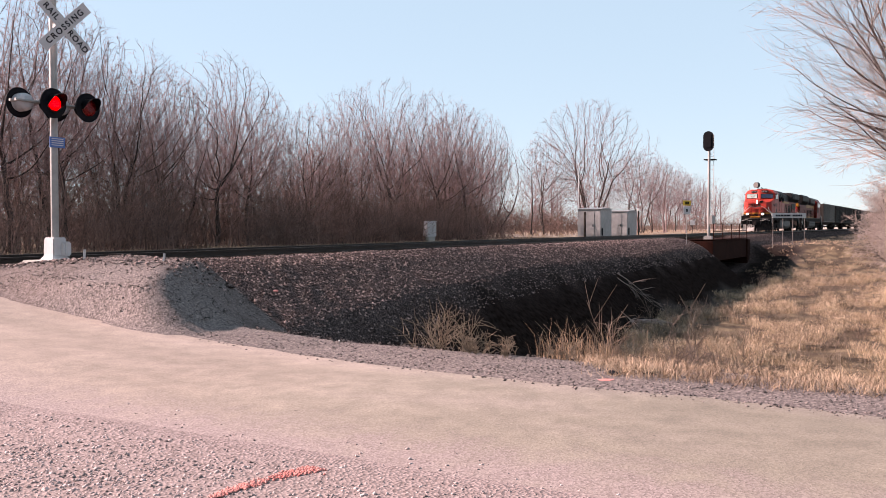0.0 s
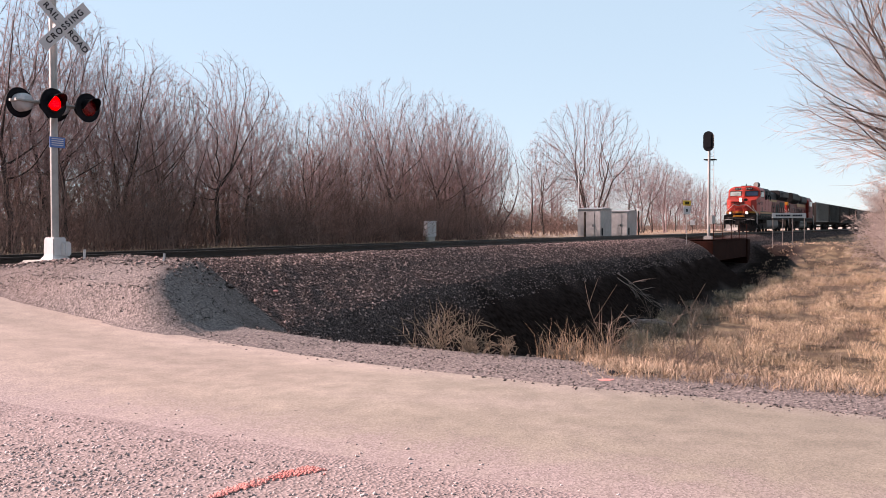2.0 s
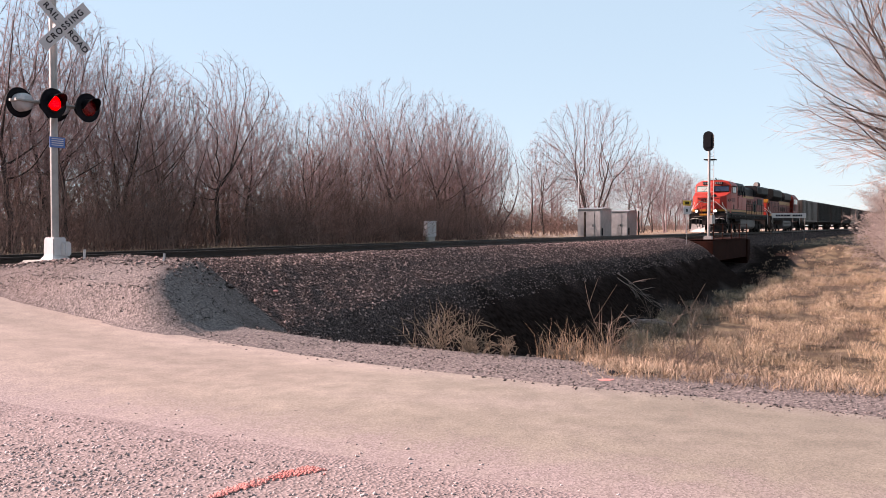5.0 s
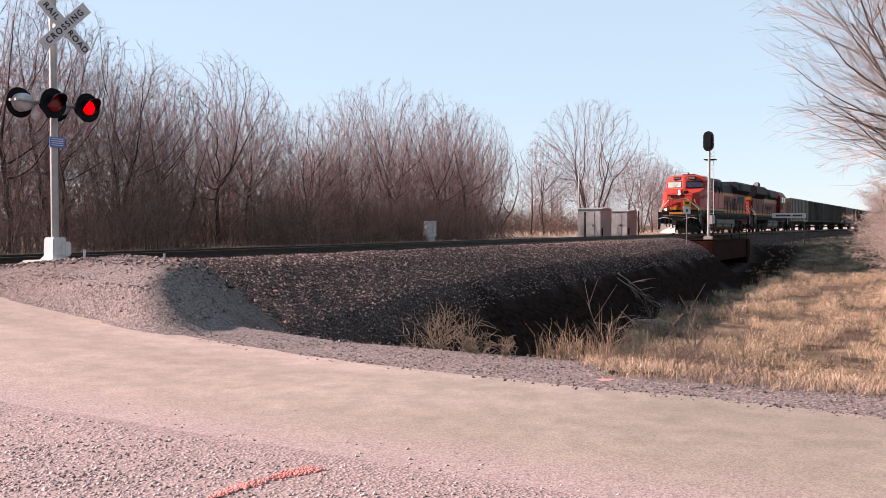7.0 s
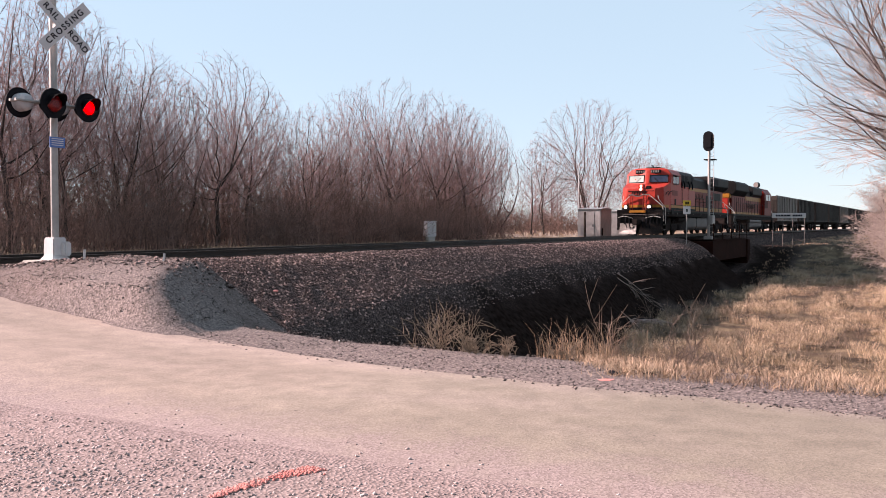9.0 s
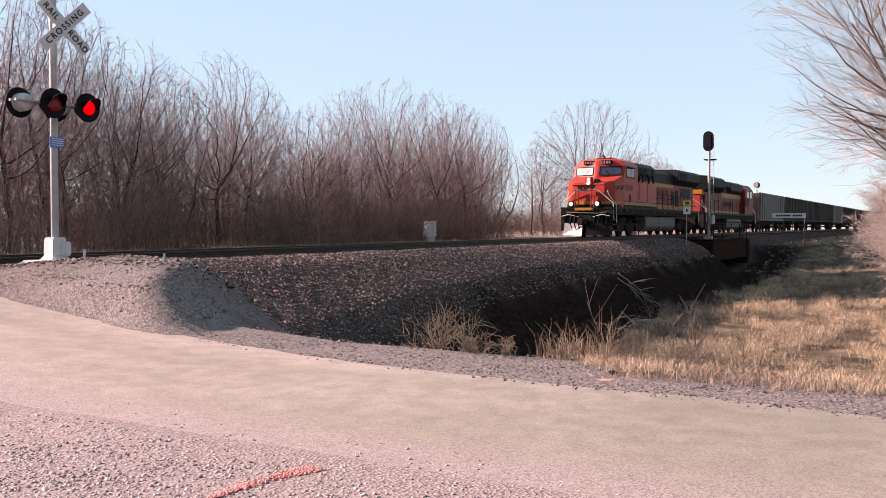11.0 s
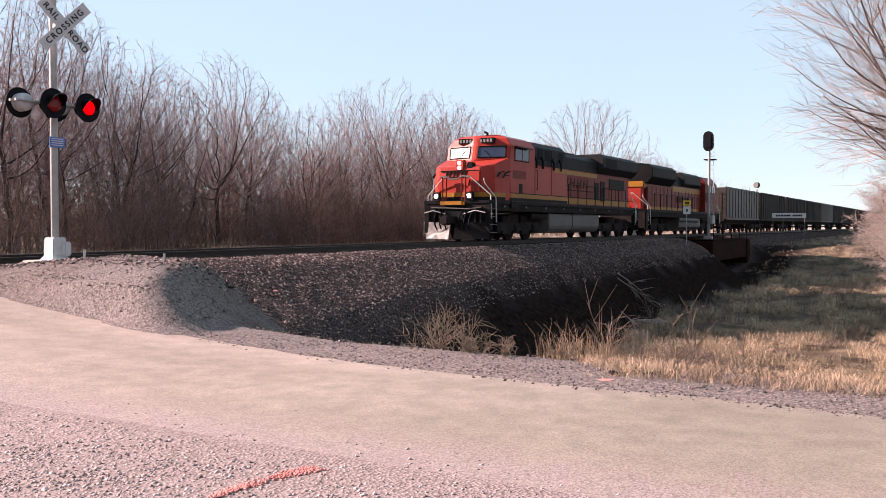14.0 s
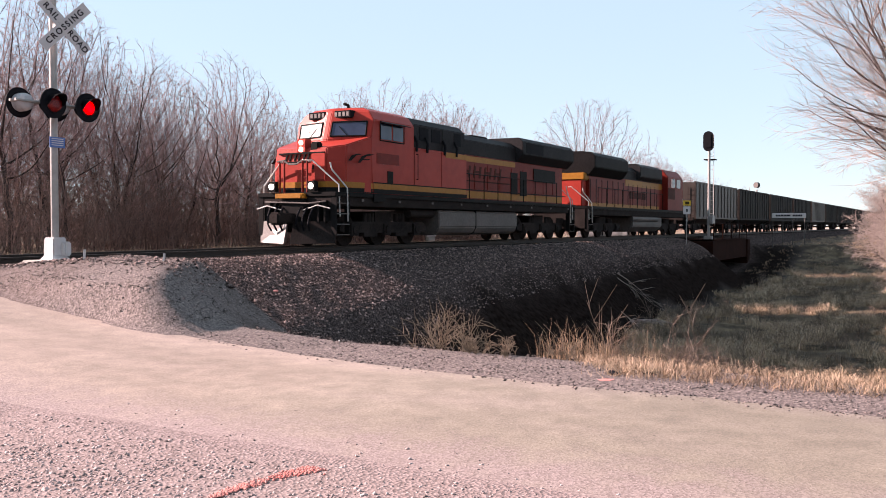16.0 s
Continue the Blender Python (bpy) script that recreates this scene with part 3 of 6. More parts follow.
def build_lead_locomotive():
    L = thing("locomotive", "orange diesel locomotive with yellow stripes and black underframe, headlights lit", "locomotive")
    # underframe, deck and platform
    part("underframe", box(0.95, 21.35, -1.5, 1.5, 1.28, 1.58, 0.02), M_GRIME, L)
    part("deck_edge", box(0.9, 21.4, -1.56, 1.56, 1.58, 1.72, 0.015), M_BLACK, L)
    for side in (-1, 1):
        for i in range(9):
            x = 2.3 + i * 2.25
            part("deck_light", box(x, x + 0.14, side * 1.565 - 0.006, side * 1.565 + 0.006, 1.44, 1.52), M_TANK, L)
    # nose: a wide front with chamfered corners, sloped top
    low = [(1.16, -1.0), (1.16, 1.0), (1.62, 1.44), (2.9, 1.55), (2.9, -1.55), (1.62, -1.44)]
    mid = [(1.18, -1.0), (1.18, 1.0), (1.64, 1.44), (2.95, 1.55), (2.95, -1.55), (1.64, -1.44)]
    top = [(1.25, -0.96), (1.25, 0.96), (1.71, 1.40), (2.95, 1.55), (2.95, -1.55), (1.71, -1.40)]
    h = [3.14, 3.14, 3.24, 3.60, 3.60, 3.24]
    part("nose", loft([[(x, y, 1.72) for x, y in low], [(x, y, 2.7) for x, y in mid], [(x, y, z) for (x, y), z in zip(top, h)]], 0.035), M_ORANGE, L)
    band = [(1.145, -1.01), (1.145, 1.01), (1.60, 1.455), (3.15, 1.56), (3.15, -1.56), (1.60, -1.455)]
    part("nose_stripe", loft([[(x, y, 1.88) for x, y in band], [(x, y, 2.06) for x, y in band]]), M_YELLOW, L)
    part("nose_band", loft([[(x, y, 1.73) for x, y in band], [(x, y, 1.875) for x, y in band]]), M_BLACK, L)
    part("nose_door", box(1.11, 1.19, -1.0, -0.45, 2.1, 2.95, 0.02), M_ORANGE, L)
    part("nose_door_latch", box(1.09, 1.115, -0.56, -0.5, 2.45, 2.6, 0.005), M_GRIME, L)
    # winged emblem on the nose, in plain strokes
    for z, y0, y1, hh in ((2.98, -0.9, 0.9, 0.022), (2.70, -0.75, 0.8, 0.022)):
        part("emblem_stroke", box(1.165, 1.21 + max(z - 2.7, 0) * 0.2, y0, y1, z - hh, z + hh), M_BLACK, L)
    for k in (-0.62, -0.28, 0.08, 0.44):
        for dy in (0.0, 0.16):
            part("emblem_stroke", prism([(k + dy, 2.74), (k + dy + 0.06, 2.74), (k + dy + 0.0, 2.94), (k + dy - 0.06, 2.94)], "x", 1.17, 1.225), M_BLACK, L)
    for side in (-1, 1):
        for prof in ([(1.62, 2.72), (1.75, 2.72), (2.0, 2.90), (2.35, 2.97), (2.1, 2.97), (1.8, 2.9)], [(2.1, 2.68), (2.2, 2.68), (2.5, 2.9), (2.95, 2.99), (2.6, 2.99), (2.3, 2.9)], [(2.28, 2.80), (2.72, 2.83), (2.66, 2.79), (2.3, 2.77)]):
            part("emblem_wing", prism(prof, "y", 0, 0.016), M_BLACK, L).matrix_basis = pose(-0.02, side * 1.425 - (0.016 if side > 0 else 0), 0.0, 0, 0, side * 4.6)
    # cab
    def plan(z, xc, xe, w, xr=5.6):
        return [(xc, -0.1, z), (xc, 0.1, z), (xe, w, z), (xr, w, z), (xr, -w, z), (xe, -w, z)]
    cab = part("cab", loft([plan(1.72, 2.6, 2.95, 1.55), plan(3.5, 2.42, 2.88, 1.55), plan(4.16, 2.62, 3.02, 1.55), plan(4.46, 2.72, 3.1, 1.32), plan(4.60, 2.9, 3.2, 0.98)], 0.025), M_ORANGE, L)
    for side in (-1, 1):
        def face(y, z, out):
            k = (z - 3.5) / 0.66
            f = (abs(y) - 0.1) / 1.45
            x = (2.42 + 0.20 * k) * (1 - f) + (2.88 + 0.14 * k) * f
            return (x - out, y, z)
        cs = [(side * 0.2, 3.62), (side * 1.36, 3.62), (side * 1.36, 4.1), (side * 0.2, 4.1)]
        glass = part("windshield", loft([[face(y, z, 0.005) for y, z in cs], [face(y, z, 0.02) for y, z in cs]]), M_WINDOW if side < 0 else M_SHINE, L, "dark cab windshield" if side < 0 else "cab windshield with its bright reflection painted pale")
        part("windshield_gasket", bent([face(y, z, 0.015) for y, z in cs + cs[:1]], 0.028), M_BLACK, glass)
        part("wiper", bent([face(side * 0.8, 3.6, 0.03), face(side * 0.45, 3.95, 0.035)], 0.012), M_BLACK, glass)
        board = part("number_board", box(2.70, 3.0, min(side * 0.2, side * 0.86), max(side * 0.2, side * 0.86), 4.24, 4.48, 0.015), M_SIGN_BLACK, L, "black number board")
        for i in range(4):
            y = side * (0.26 + i * 0.16)
            part("number_bar", box(2.69, 2.702, y - 0.045, y + 0.045, 4.29, 4.43), M_PLOW, board)
        # cab side windows with sunshade
        for x0, x1 in ((3.45, 4.1), (4.2, 4.85)):
            part("side_window", box(x0, x1, side * 1.552 - 0.012, side * 1.552 + 0.012, 3.55, 4.08), M_WINDOW, cab)
        part("window_frame", bent([(3.4, side * 1.56, 3.5), (4.9, side * 1.56, 3.5), (4.9, side * 1.56, 4.12), (3.4, side * 1.56, 4.12), (3.4, side * 1.56, 3.5)], 0.02, 4), M_BLACK, cab)
        part("sunshade", prism([(side * 1.5, 4.16), (side * 1.78, 4.08), (side * 1.78, 4.05), (side * 1.5, 4.12)], "x", 3.4, 5.0), M_GREYP, cab)
        part("side_recess", box(3.85, 4.2, side * 1.553 - 0.01, side * 1.553 + 0.01, 1.95, 2.5), M_BLACK, L)
        part("cab_letter_patch", box(3.2, 4.6, side * 1.553 - 0.004, side * 1.553 + 0.004, 2.72, 3.08), M_ORANGE2, L)
        stripes(L, 3.0, 9.5, side * 1.558, 1.88, 2.06)
        part("dark_band", box(3.0, 9.58, side * 1.556 - 0.006, side * 1.556 + 0.006, 1.73, 1.876), M_BLACK, L)
        part("dark_line", box(3.0, 20.0, side * 1.559 - 0.006, side * 1.559 + 0.006, 2.06, 2.10), M_BLACK, L)
    part("cab_roof_unit", box(3.9, 4.8, -0.5, 0.5, 4.6, 4.72, 0.03), M_GREYP, L)
    part("horn", bent([(3.65, -0.1, 4.6), (3.65, -0.1, 4.78), (3.4, -0.1, 4.8)], 0.05, 8), M_BLACK, L)
    # headlights
    housing = part("headlight_housing", box(1.18, 1.5, -0.19, 0.19, 2.98, 3.44, 0.03), M_ORANGE, L)
    for z in (3.10, 3.31):
        part("headlight", rod((1.16, 0, z), (1.18, 0, z), 0.07, n=18), G_HEAD, housing, "lit round headlight")
    part("black_panel", box(1.24, 1.5, -0.64, -0.3, 3.02, 3.34, 0.05), M_BLACK, L)
    for y in (-0.66, 0.92):
        case = part("ditch_light_box", box(0.82, 1.0, y - 0.16, y + 0.16, 1.75, 2.07, 0.02), M_BLACK, L)
        part("ditch_light", rod((0.80, y, 1.91), (0.82, y, 1.91), 0.085, n=18), G_HEAD, case, "lit round ditch light")
    # front platform, railings, pilot
    part("platform_sill", box(0.62, 1.1, -0.42, 0.62, 1.52, 1.68, 0.015), M_YELLOW, L)
    for y in (-0.42, -0.24, 0.5, 0.68):
        part("front_stanchion", rod((0.95, y, 1.70), (0.95, y, 2.72), 0.034, n=8), M_ORANGE2, L)
    for z in (1.95, 2.2, 2.45):
        part("front_rung", rod((0.95, -0.42, z), (0.95, -0.24, z), 0.02, n=6), M_ORANGE2, L)
    part("front_handrail", bent([(0.95, -0.62, 2.72), (0.95, -0.24, 2.74), (0.95, 0.0, 2.62), (0.95, 0.3, 2.62), (0.95, 0.5, 2.74), (0.95, 0.8, 2.72)], 0.03), M_TANK, L)
    part("coupler", box(-0.05, 0.9, -0.16, 0.16, 0.72, 1.05, 0.05), M_GRIME, L)
    part("coupler_knuckle", box(-0.2, 0.15, -0.2, 0.18, 0.68, 1.08, 0.06), M_GRIME, L)
    part("pilot_plate", box(1.02, 1.1, -1.4, 1.4, 0.7, 1.60, 0.02), M_BLACK, L)
    part("draft_gear_box", box(0.72, 1.05, -0.45, 0.45, 0.6, 1.5, 0.03), M_BLACK, L)
    for y in (-1.2, -0.95, 0.75, 1.0):
        part("pilot_brace", box(0.8, 1.04, y - 0.04, y + 0.04, 0.75, 1.45, 0.01), M_BLACK, L)
    part("hose_bracket", bent([(0.8, -1.25, 1.42), (0.68, -0.7, 1.36), (0.66, 0.3, 1.4), (0.72, 1.1, 1.42)], 0.025), M_TANK, L)
    for side in (-1, 1):
        # The near blade's shade is put into its colour with dark iron.
        part("plow_blade", loft([[(0.95, side * 1.50, 0.12), (0.42, side * 0.12, 0.09), (0.62, side * 0.12, 0.78), (0.98, side * 1.50, 0.82)],
                                 [(1.0, side * 1.50, 0.12), (0.50, side * 0.12, 0.09), (0.70, side * 0.12, 0.78), (1.03, side * 1.50, 0.82)]]), M_PLOW if side > 0 else M_GRIME, L, "worn bare steel plow blade" if side > 0 else "plow blade with its shade painted dark")
        for k in (0.35, 0.6, 0.85):
            part("brake_hose", bent([(0.9, side * k, 1.3), (0.68, side * k, 1.2), (0.52, side * k * 0.97, 0.95), (0.5, side * k * 0.94, 0.7), (0.62, side * k * 0.9, 0.5)], 0.032), M_SIGN_BLACK, L)
        part("cut_lever", bent([(0.75, side * 0.2, 1.1), (0.7, side * 1.0, 1.3), (0.75, side * 1.45, 1.2)], 0.02), M_RAILING, L)
        steps(L, 1.3, side)
        steps(L, 20.9, side)
        side_railing(L, 8.6, 19.0, 8, side * 1.5)
    end_handrails(L, 1.0, 1)
    end_handrails(L, 21.2, -1)
    # hoods
    def hood(name, x0, x1, w, z1, mat, z0=1.72, cham=0.35, lab=""):
        return part(name, prism([(-w, z0), (-w, z1 - cham), (-w + cham * 1.1, z1), (w - cham * 1.1, z1), (w, z1 - cham), (w, z0)], "x", x0, x1, 0.02), mat, L, lab)
    hood("equipment_cab", 5.6, 9.6, 1.45, 4.52, M_GREYP, 3.42, 0.25, "dark grey equipment cab top")
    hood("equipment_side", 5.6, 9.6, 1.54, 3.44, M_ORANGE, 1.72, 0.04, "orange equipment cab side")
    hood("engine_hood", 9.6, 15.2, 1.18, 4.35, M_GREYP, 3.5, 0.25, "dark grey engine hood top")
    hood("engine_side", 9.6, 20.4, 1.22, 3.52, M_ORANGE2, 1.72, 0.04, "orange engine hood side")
    for side in (-1, 1):
        for x, w in ((6.1, 0.66), (6.98, 0.66), (8.7, 0.55)):
            part("roof_window", box(x, x + w, side * 1.45 - 0.012, side * 1.45 + 0.012, 3.72, 4.2), M_SIGN_BLACK, L)
        for x in (5.75, 6.5, 7.8, 8.72):
            part("air_hose", bent([(x, side * 1.47, 3.85), (x + 0.03, side * 1.57, 3.6), (x - 0.02, side * 1.57, 3.3)], 0.05), M_SIGN_BLACK, L)
        part("roof_seam", box(7.78, 7.82, side * 1.452 - 0.01, side * 1.452 + 0.01, 3.45, 4.25), M_BLACK, L)
        for x in (5.62, 7.6):
            part("panel_seam", box(x - 0.012, x + 0.012, side * 1.546 - 0.008, side * 1.546 + 0.008, 2.12, 3.4), M_ORANGE2, L)
        part("side_grab", bent([(5.75, side * 1.55, 2.3), (5.75, side * 1.62, 2.3), (5.75, side * 1.62, 3.2), (5.75, side * 1.55, 3.2)], 0.014), M_BLACK, L)
        part("hood_stripe", box(9.6, 14.8, side * 1.228 - 0.006, side * 1.228 + 0.006, 3.24, 3.46), M_YELLOW, L)
        part("hood_stripe", box(7.9, 9.6, side * 1.546 - 0.006, side * 1.546 + 0.006, 3.22, 3.42), M_YELLOW, L)
        part("lower_stripe", box(9.6, 20.3, side * 1.228 - 0.006, side * 1.228 + 0.006, 1.78, 2.06), M_YELLOW, L)
        for i in range(9):
            x = 9.7 + i * 1.18
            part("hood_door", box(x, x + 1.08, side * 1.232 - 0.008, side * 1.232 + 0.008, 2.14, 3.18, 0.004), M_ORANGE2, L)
        for k in range(4):
            x = 9.75 + k * 0.95
            for dx, wide in ((0.0, 0.16), (0.5, 0.16)):
                part("letter_stroke", prism([(x + dx, 2.6), (x + dx + wide, 2.6), (x + dx + wide + 0.12, 3.08), (x + dx + 0.12, 3.08)], "y", side * 1.245 - 0.005, side * 1.245 + 0.005), M_LETTER, L)
            part("letter_stroke", box(x + 0.15, x + 0.6, side * 1.243 - 0.005, side * 1.243 + 0.005, 2.80, 2.9), M_LETTER, L)
        part("letter_underline", box(9.7, 14.2, side * 1.245 - 0.005, side * 1.245 + 0.005, 2.44, 2.5), M_LETTER, L)
        part("side_door", box(14.3, 15.0, side * 1.25 - 0.012, side * 1.25 + 0.012, 2.05, 3.0), M_BLACK, L)
        part("side_louver", box(15.3, 16.0, side * 1.25 - 0.012, side * 1.25 + 0.012, 2.0, 3.1), M_BLACK, L)
        part("side_louver", box(16.8, 19.4, side * 1.25 - 0.012, side * 1.25 + 0.012, 2.7, 3.3), M_BLACK, L)
        part("battery_box", box(3.0, 3.7, side * 1.57 - 0.012, side * 1.57 + 0.012, 1.45, 1.72, 0.008), M_BLACK, L)
    # radiator cab with overhanging wings
    rad = part("radiator", prism([(-1.2, 3.5), (-1.56, 3.85), (-1.56, 4.40), (-1.35, 4.58), (1.35, 4.58), (1.56, 4.40), (1.56, 3.85), (1.2, 3.5)], "x", 14.9, 21.1, 0.02), M_GREYP, L, "dark grey overhanging radiator")
    for side in (-1, 1):
        part("radiator_grille", box(15.3, 17.2, side * 1.563 - 0.008, side * 1.563 + 0.008, 3.9, 4.36), M_SIGN_BLACK, rad)
    part("exhaust_stack", box(12.3, 13.7, -0.4, 0.4, 4.35, 4.52, 0.03), M_BLACK, L)
    part("rear_hood", box(20.3, 20.9, -0.9, 0.9, 1.72, 3.55, 0.03), M_ORANGE2, L)
    tank = part("fuel_tank", prism([(-1.42, 0.6), (-1.42, 1.2), (-1.36, 1.25), (1.36, 1.25), (1.42, 1.2), (1.42, 0.6), (1.3, 0.38), (1.1, 0.3), (-1.1, 0.3), (-1.3, 0.38)], "x", 7.6, 14.6, 0.04), M_TANK, L, "dusty grey fuel tank")
    for x in (10.6,):
        part("tank_strap", prism([(-1.43, 0.6), (-1.43, 1.21), (-1.37, 1.26), (1.37, 1.26), (1.43, 1.21), (1.43, 0.6), (1.31, 0.37), (1.1, 0.29), (-1.1, 0.29), (-1.31, 0.37)], "x", x, x + 0.06), M_GRIME, tank)
    part("air_reservoir", rod((5.7, -1.2, 1.1), (7.4, -1.2, 1.1), 0.16, n=14), M_GRIME, L)
    truck(L, 4.35, (-1.95, 0.0, 1.95))
    truck(L, 17.85, (-1.95, 0.0, 1.95))
    return L


def build_second_locomotive():
    """Runs long hood first; its cab is at the far end."""
    L = thing("locomotive", "darker orange diesel locomotive with long hood leading, black roof", "locomotive")
    part("underframe", box(0.95, 21.6, -1.5, 1.5, 1.22, 1.55, 0.02), M_GRIME, L)
    part("deck_edge", box(0.9, 21.7, -1.56, 1.56, 1.55, 1.70, 0.015), M_BLACK, L)
    part("hood_end", box(1.6, 2.2, -0.95, 0.95, 1.70, 3.35, 0.05), M_ORANGE, L, "bright orange hood end")
    part("hood_end_top", box(1.55, 3.4, -1.1, 1.1, 3.1, 3.5, 0.05), M_YELLOW, L, "yellow hood end")
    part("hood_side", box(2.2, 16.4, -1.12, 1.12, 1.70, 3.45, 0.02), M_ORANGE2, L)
    for side in (-1, 1):
        for i in range(14):
            x = 2.4 + i * 0.94
            part("hood_door", box(x, x + 0.86, side * 1.128 - 0.008, side * 1.128 + 0.008, 1.95, 3.1, 0.004), M_ORANGE2, L)
            part("door_post", box(x - 0.06, x, side * 1.135 - 0.012, side * 1.135 + 0.012, 1.85, 3.2), M_BLACK, L)
        part("hood_stripe", box(8.4, 16.2, side * 1.136 - 0.006, side * 1.136 + 0.006, 3.05, 3.42), M_YELLOW, L)
        part("lower_stripe", box(2.2, 15.6, side * 1.136 - 0.006, side * 1.136 + 0.006, 1.72, 1.92), M_YELLOW, L)
        side_railing(L, 2.6, 15.2, 9, side * 1.5)
        steps(L, 1.3, side)
        steps(L, 21.2, side)
    part("hood_top", prism([(-1.12, 3.45), (-1.12, 3.95), (-0.8, 4.25), (0.8, 4.25), (1.12, 3.95), (1.12, 3.45)], "x", 2.0, 16.4, 0.02), M_GREYP, L)
    part("radiator", prism([(-1.2, 3.35), (-1.58, 3.8), (-1.58, 4.4), (-1.3, 4.62), (1.3, 4.62), (1.58, 4.4), (1.58, 3.8), (1.2, 3.35)], "x", 1.9, 7.6, 0.03), M_BLACK, L, "black flared radiator")
    part("radiator_fans", box(2.4, 7.0, -0.7, 0.7, 4.62, 4.72, 0.03), M_GREYP, L)
    part("brake_blister", prism([(-1.2, 3.5), (-1.4, 3.7), (-1.4, 4.3), (-1.1, 4.5), (1.1, 4.5), (1.4, 4.3), (1.4, 3.7), (1.2, 3.5)], "x", 10.6, 15.4, 0.03), M_GREYP, L)
    part("cab", loft([[(x, -1.5, 1.7), (x, -1.5, 3.95), (x, -1.1, 4.45), (x, 1.1, 4.45), (x, 1.5, 3.95), (x, 1.5, 1.7)] for x in (16.4, 20.3)], 0.04), M_ORANGE2, L)
    part("nose", loft([[(20.3, -1.4, 1.7), (20.3, -1.4, 3.4), (20.3, 1.4, 3.4), (20.3, 1.4, 1.7)], [(21.5, -0.9, 1.7), (21.3, -0.9, 3.05), (21.3, 0.9, 3.05), (21.5, 0.9, 1.7)]], 0.04), M_ORANGE2, L)
    for side in (-1, 1):
        for x in (17.2, 18.6):
            part("side_window", box(x, x + 1.0, side * 1.5 - 0.015, side * 1.5 + 0.015, 3.25, 3.85), M_WINDOW, L)
        part("cab_recess", box(16.5, 18.2, side * 1.503 - 0.008, side * 1.503 + 0.008, 2.45, 3.2), M_LETTER, L)
    bars(L, "number_bar", 9.0, 12.6, -1.15, 2.3, 2.7, 4, M_LETTER)
    end_handrails(L, 0.95, 1)
    end_handrails(L, 21.6, -1)
    part("fuel_tank", prism([(-1.4, 0.6), (-1.4, 1.2), (1.4, 1.2), (1.4, 0.6), (1.0, 0.28), (-1.0, 0.28)], "x", 9.0, 15.3, 0.05), M_TANK, L, "dusty grey fuel tank")
    part("air_reservoir", rod((8.8, -1.35, 1.08), (14.2, -1.35, 1.05), 0.17, n=14), M_TANK, L)
    part("coupler", box(0.0, 0.95, -0.16, 0.16, 0.72, 1.05, 0.05), M_GRIME, L)
    part("pilot_plate", box(0.9, 1.0, -1.4, 1.4, 0.5, 1.55, 0.02), M_GRIME, L)
    part("rear_coupler", box(21.6, 22.6, -0.16, 0.16, 0.72, 1.05, 0.05), M_GRIME, L)
    truck(L, 4.6, (-1.95, 0.0, 1.95))
    truck(L, 18.0, (-1.95, 0.0, 1.95))
    return L


def build_coal_car(mat, label):
    C = thing("coal_car", label, "freight car", group="coal train cars")
    x0, x1, zt = 0.62, 15.6, 3.92
    body = bmesh.new()
    prism([(-1.5, 1.25), (-1.5, zt), (-1.42, zt), (-1.42, 1.4), (1.42, 1.4), (1.42, zt), (1.5, zt), (1.5, 1.25), (0.7, 0.75), (-0.7, 0.75)], "x", x0, x1, bm=body)
    box(x0, x0 + 0.06, -1.42, 1.42, 1.3, zt, bm=body)
    box(x1 - 0.06, x1, -1.42, 1.42, 1.3, zt, bm=body)
    part("body", body, mat, C)
    part("coal_load", loft([[(x0 + 0.1, -1.4, 3.5), (x0 + 0.1, 1.4, 3.5), (x1 - 0.1, 1.4, 3.5), (x1 - 0.1, -1.4, 3.5)], [(x0 + 1.4, -0.7, 3.9), (x0 + 1.4, 0.7, 3.9), (x1 - 1.4, 0.7, 3.9), (x1 - 1.4, -0.7, 3.9)]]), M_COAL, C, "heaped black coal")
    for side in (-1, 1):
        for i in range(13):
            x = x0 + 0.05 + i * (x1 - x0 - 0.18) / 12
            part("side_post", box(x, x + 0.09, side * 1.5, side * 1.55, 1.28, zt - 0.05), mat, C)
        part("top_chord", box(x0, x1, side * 1.46 - 0.07, side * 1.46 + 0.09, zt - 0.06, zt + 0.06, 0.01), mat, C)
        part("side_sill", box(x0, x1, side * 1.50 - 0.05, side * 1.50 + 0.07, 1.18, 1.34, 0.01), mat, C)
    part("centre_sill", box(0.05, 16.15, -0.2, 0.2, 0.78, 1.1, 0.02), M_GRIME, C)
    for x, d in ((0.55, 1), (15.67, -1)):
        lad = bmesh.new()
        for k in range(6):
            rod((x, -1.45, 1.4 + k * 0.4), (x, -0.95, 1.4 + k * 0.4), 0.015, n=5, bm=lad)
        for y in (-1.45, -0.95):
            rod((x, y, 1.2), (x, y, 3.6), 0.02, n=5, bm=lad)
        part("end_ladder", lad, M_GRIME, C)
        part("end_sill", box(min(x, x - d * 0.25), max(x, x - d * 0.25), -1.4, 1.4, 1.05, 1.25, 0.01), M_GRIME, C)
    for x in (2.0, 14.2):
        truck(C, x, (-0.89, 0.89))
    return C


def run_s(t):
    d = 16 - t
    return 5.3768 * d - 0.02133 * d * d - 0.000616 * d ** 3


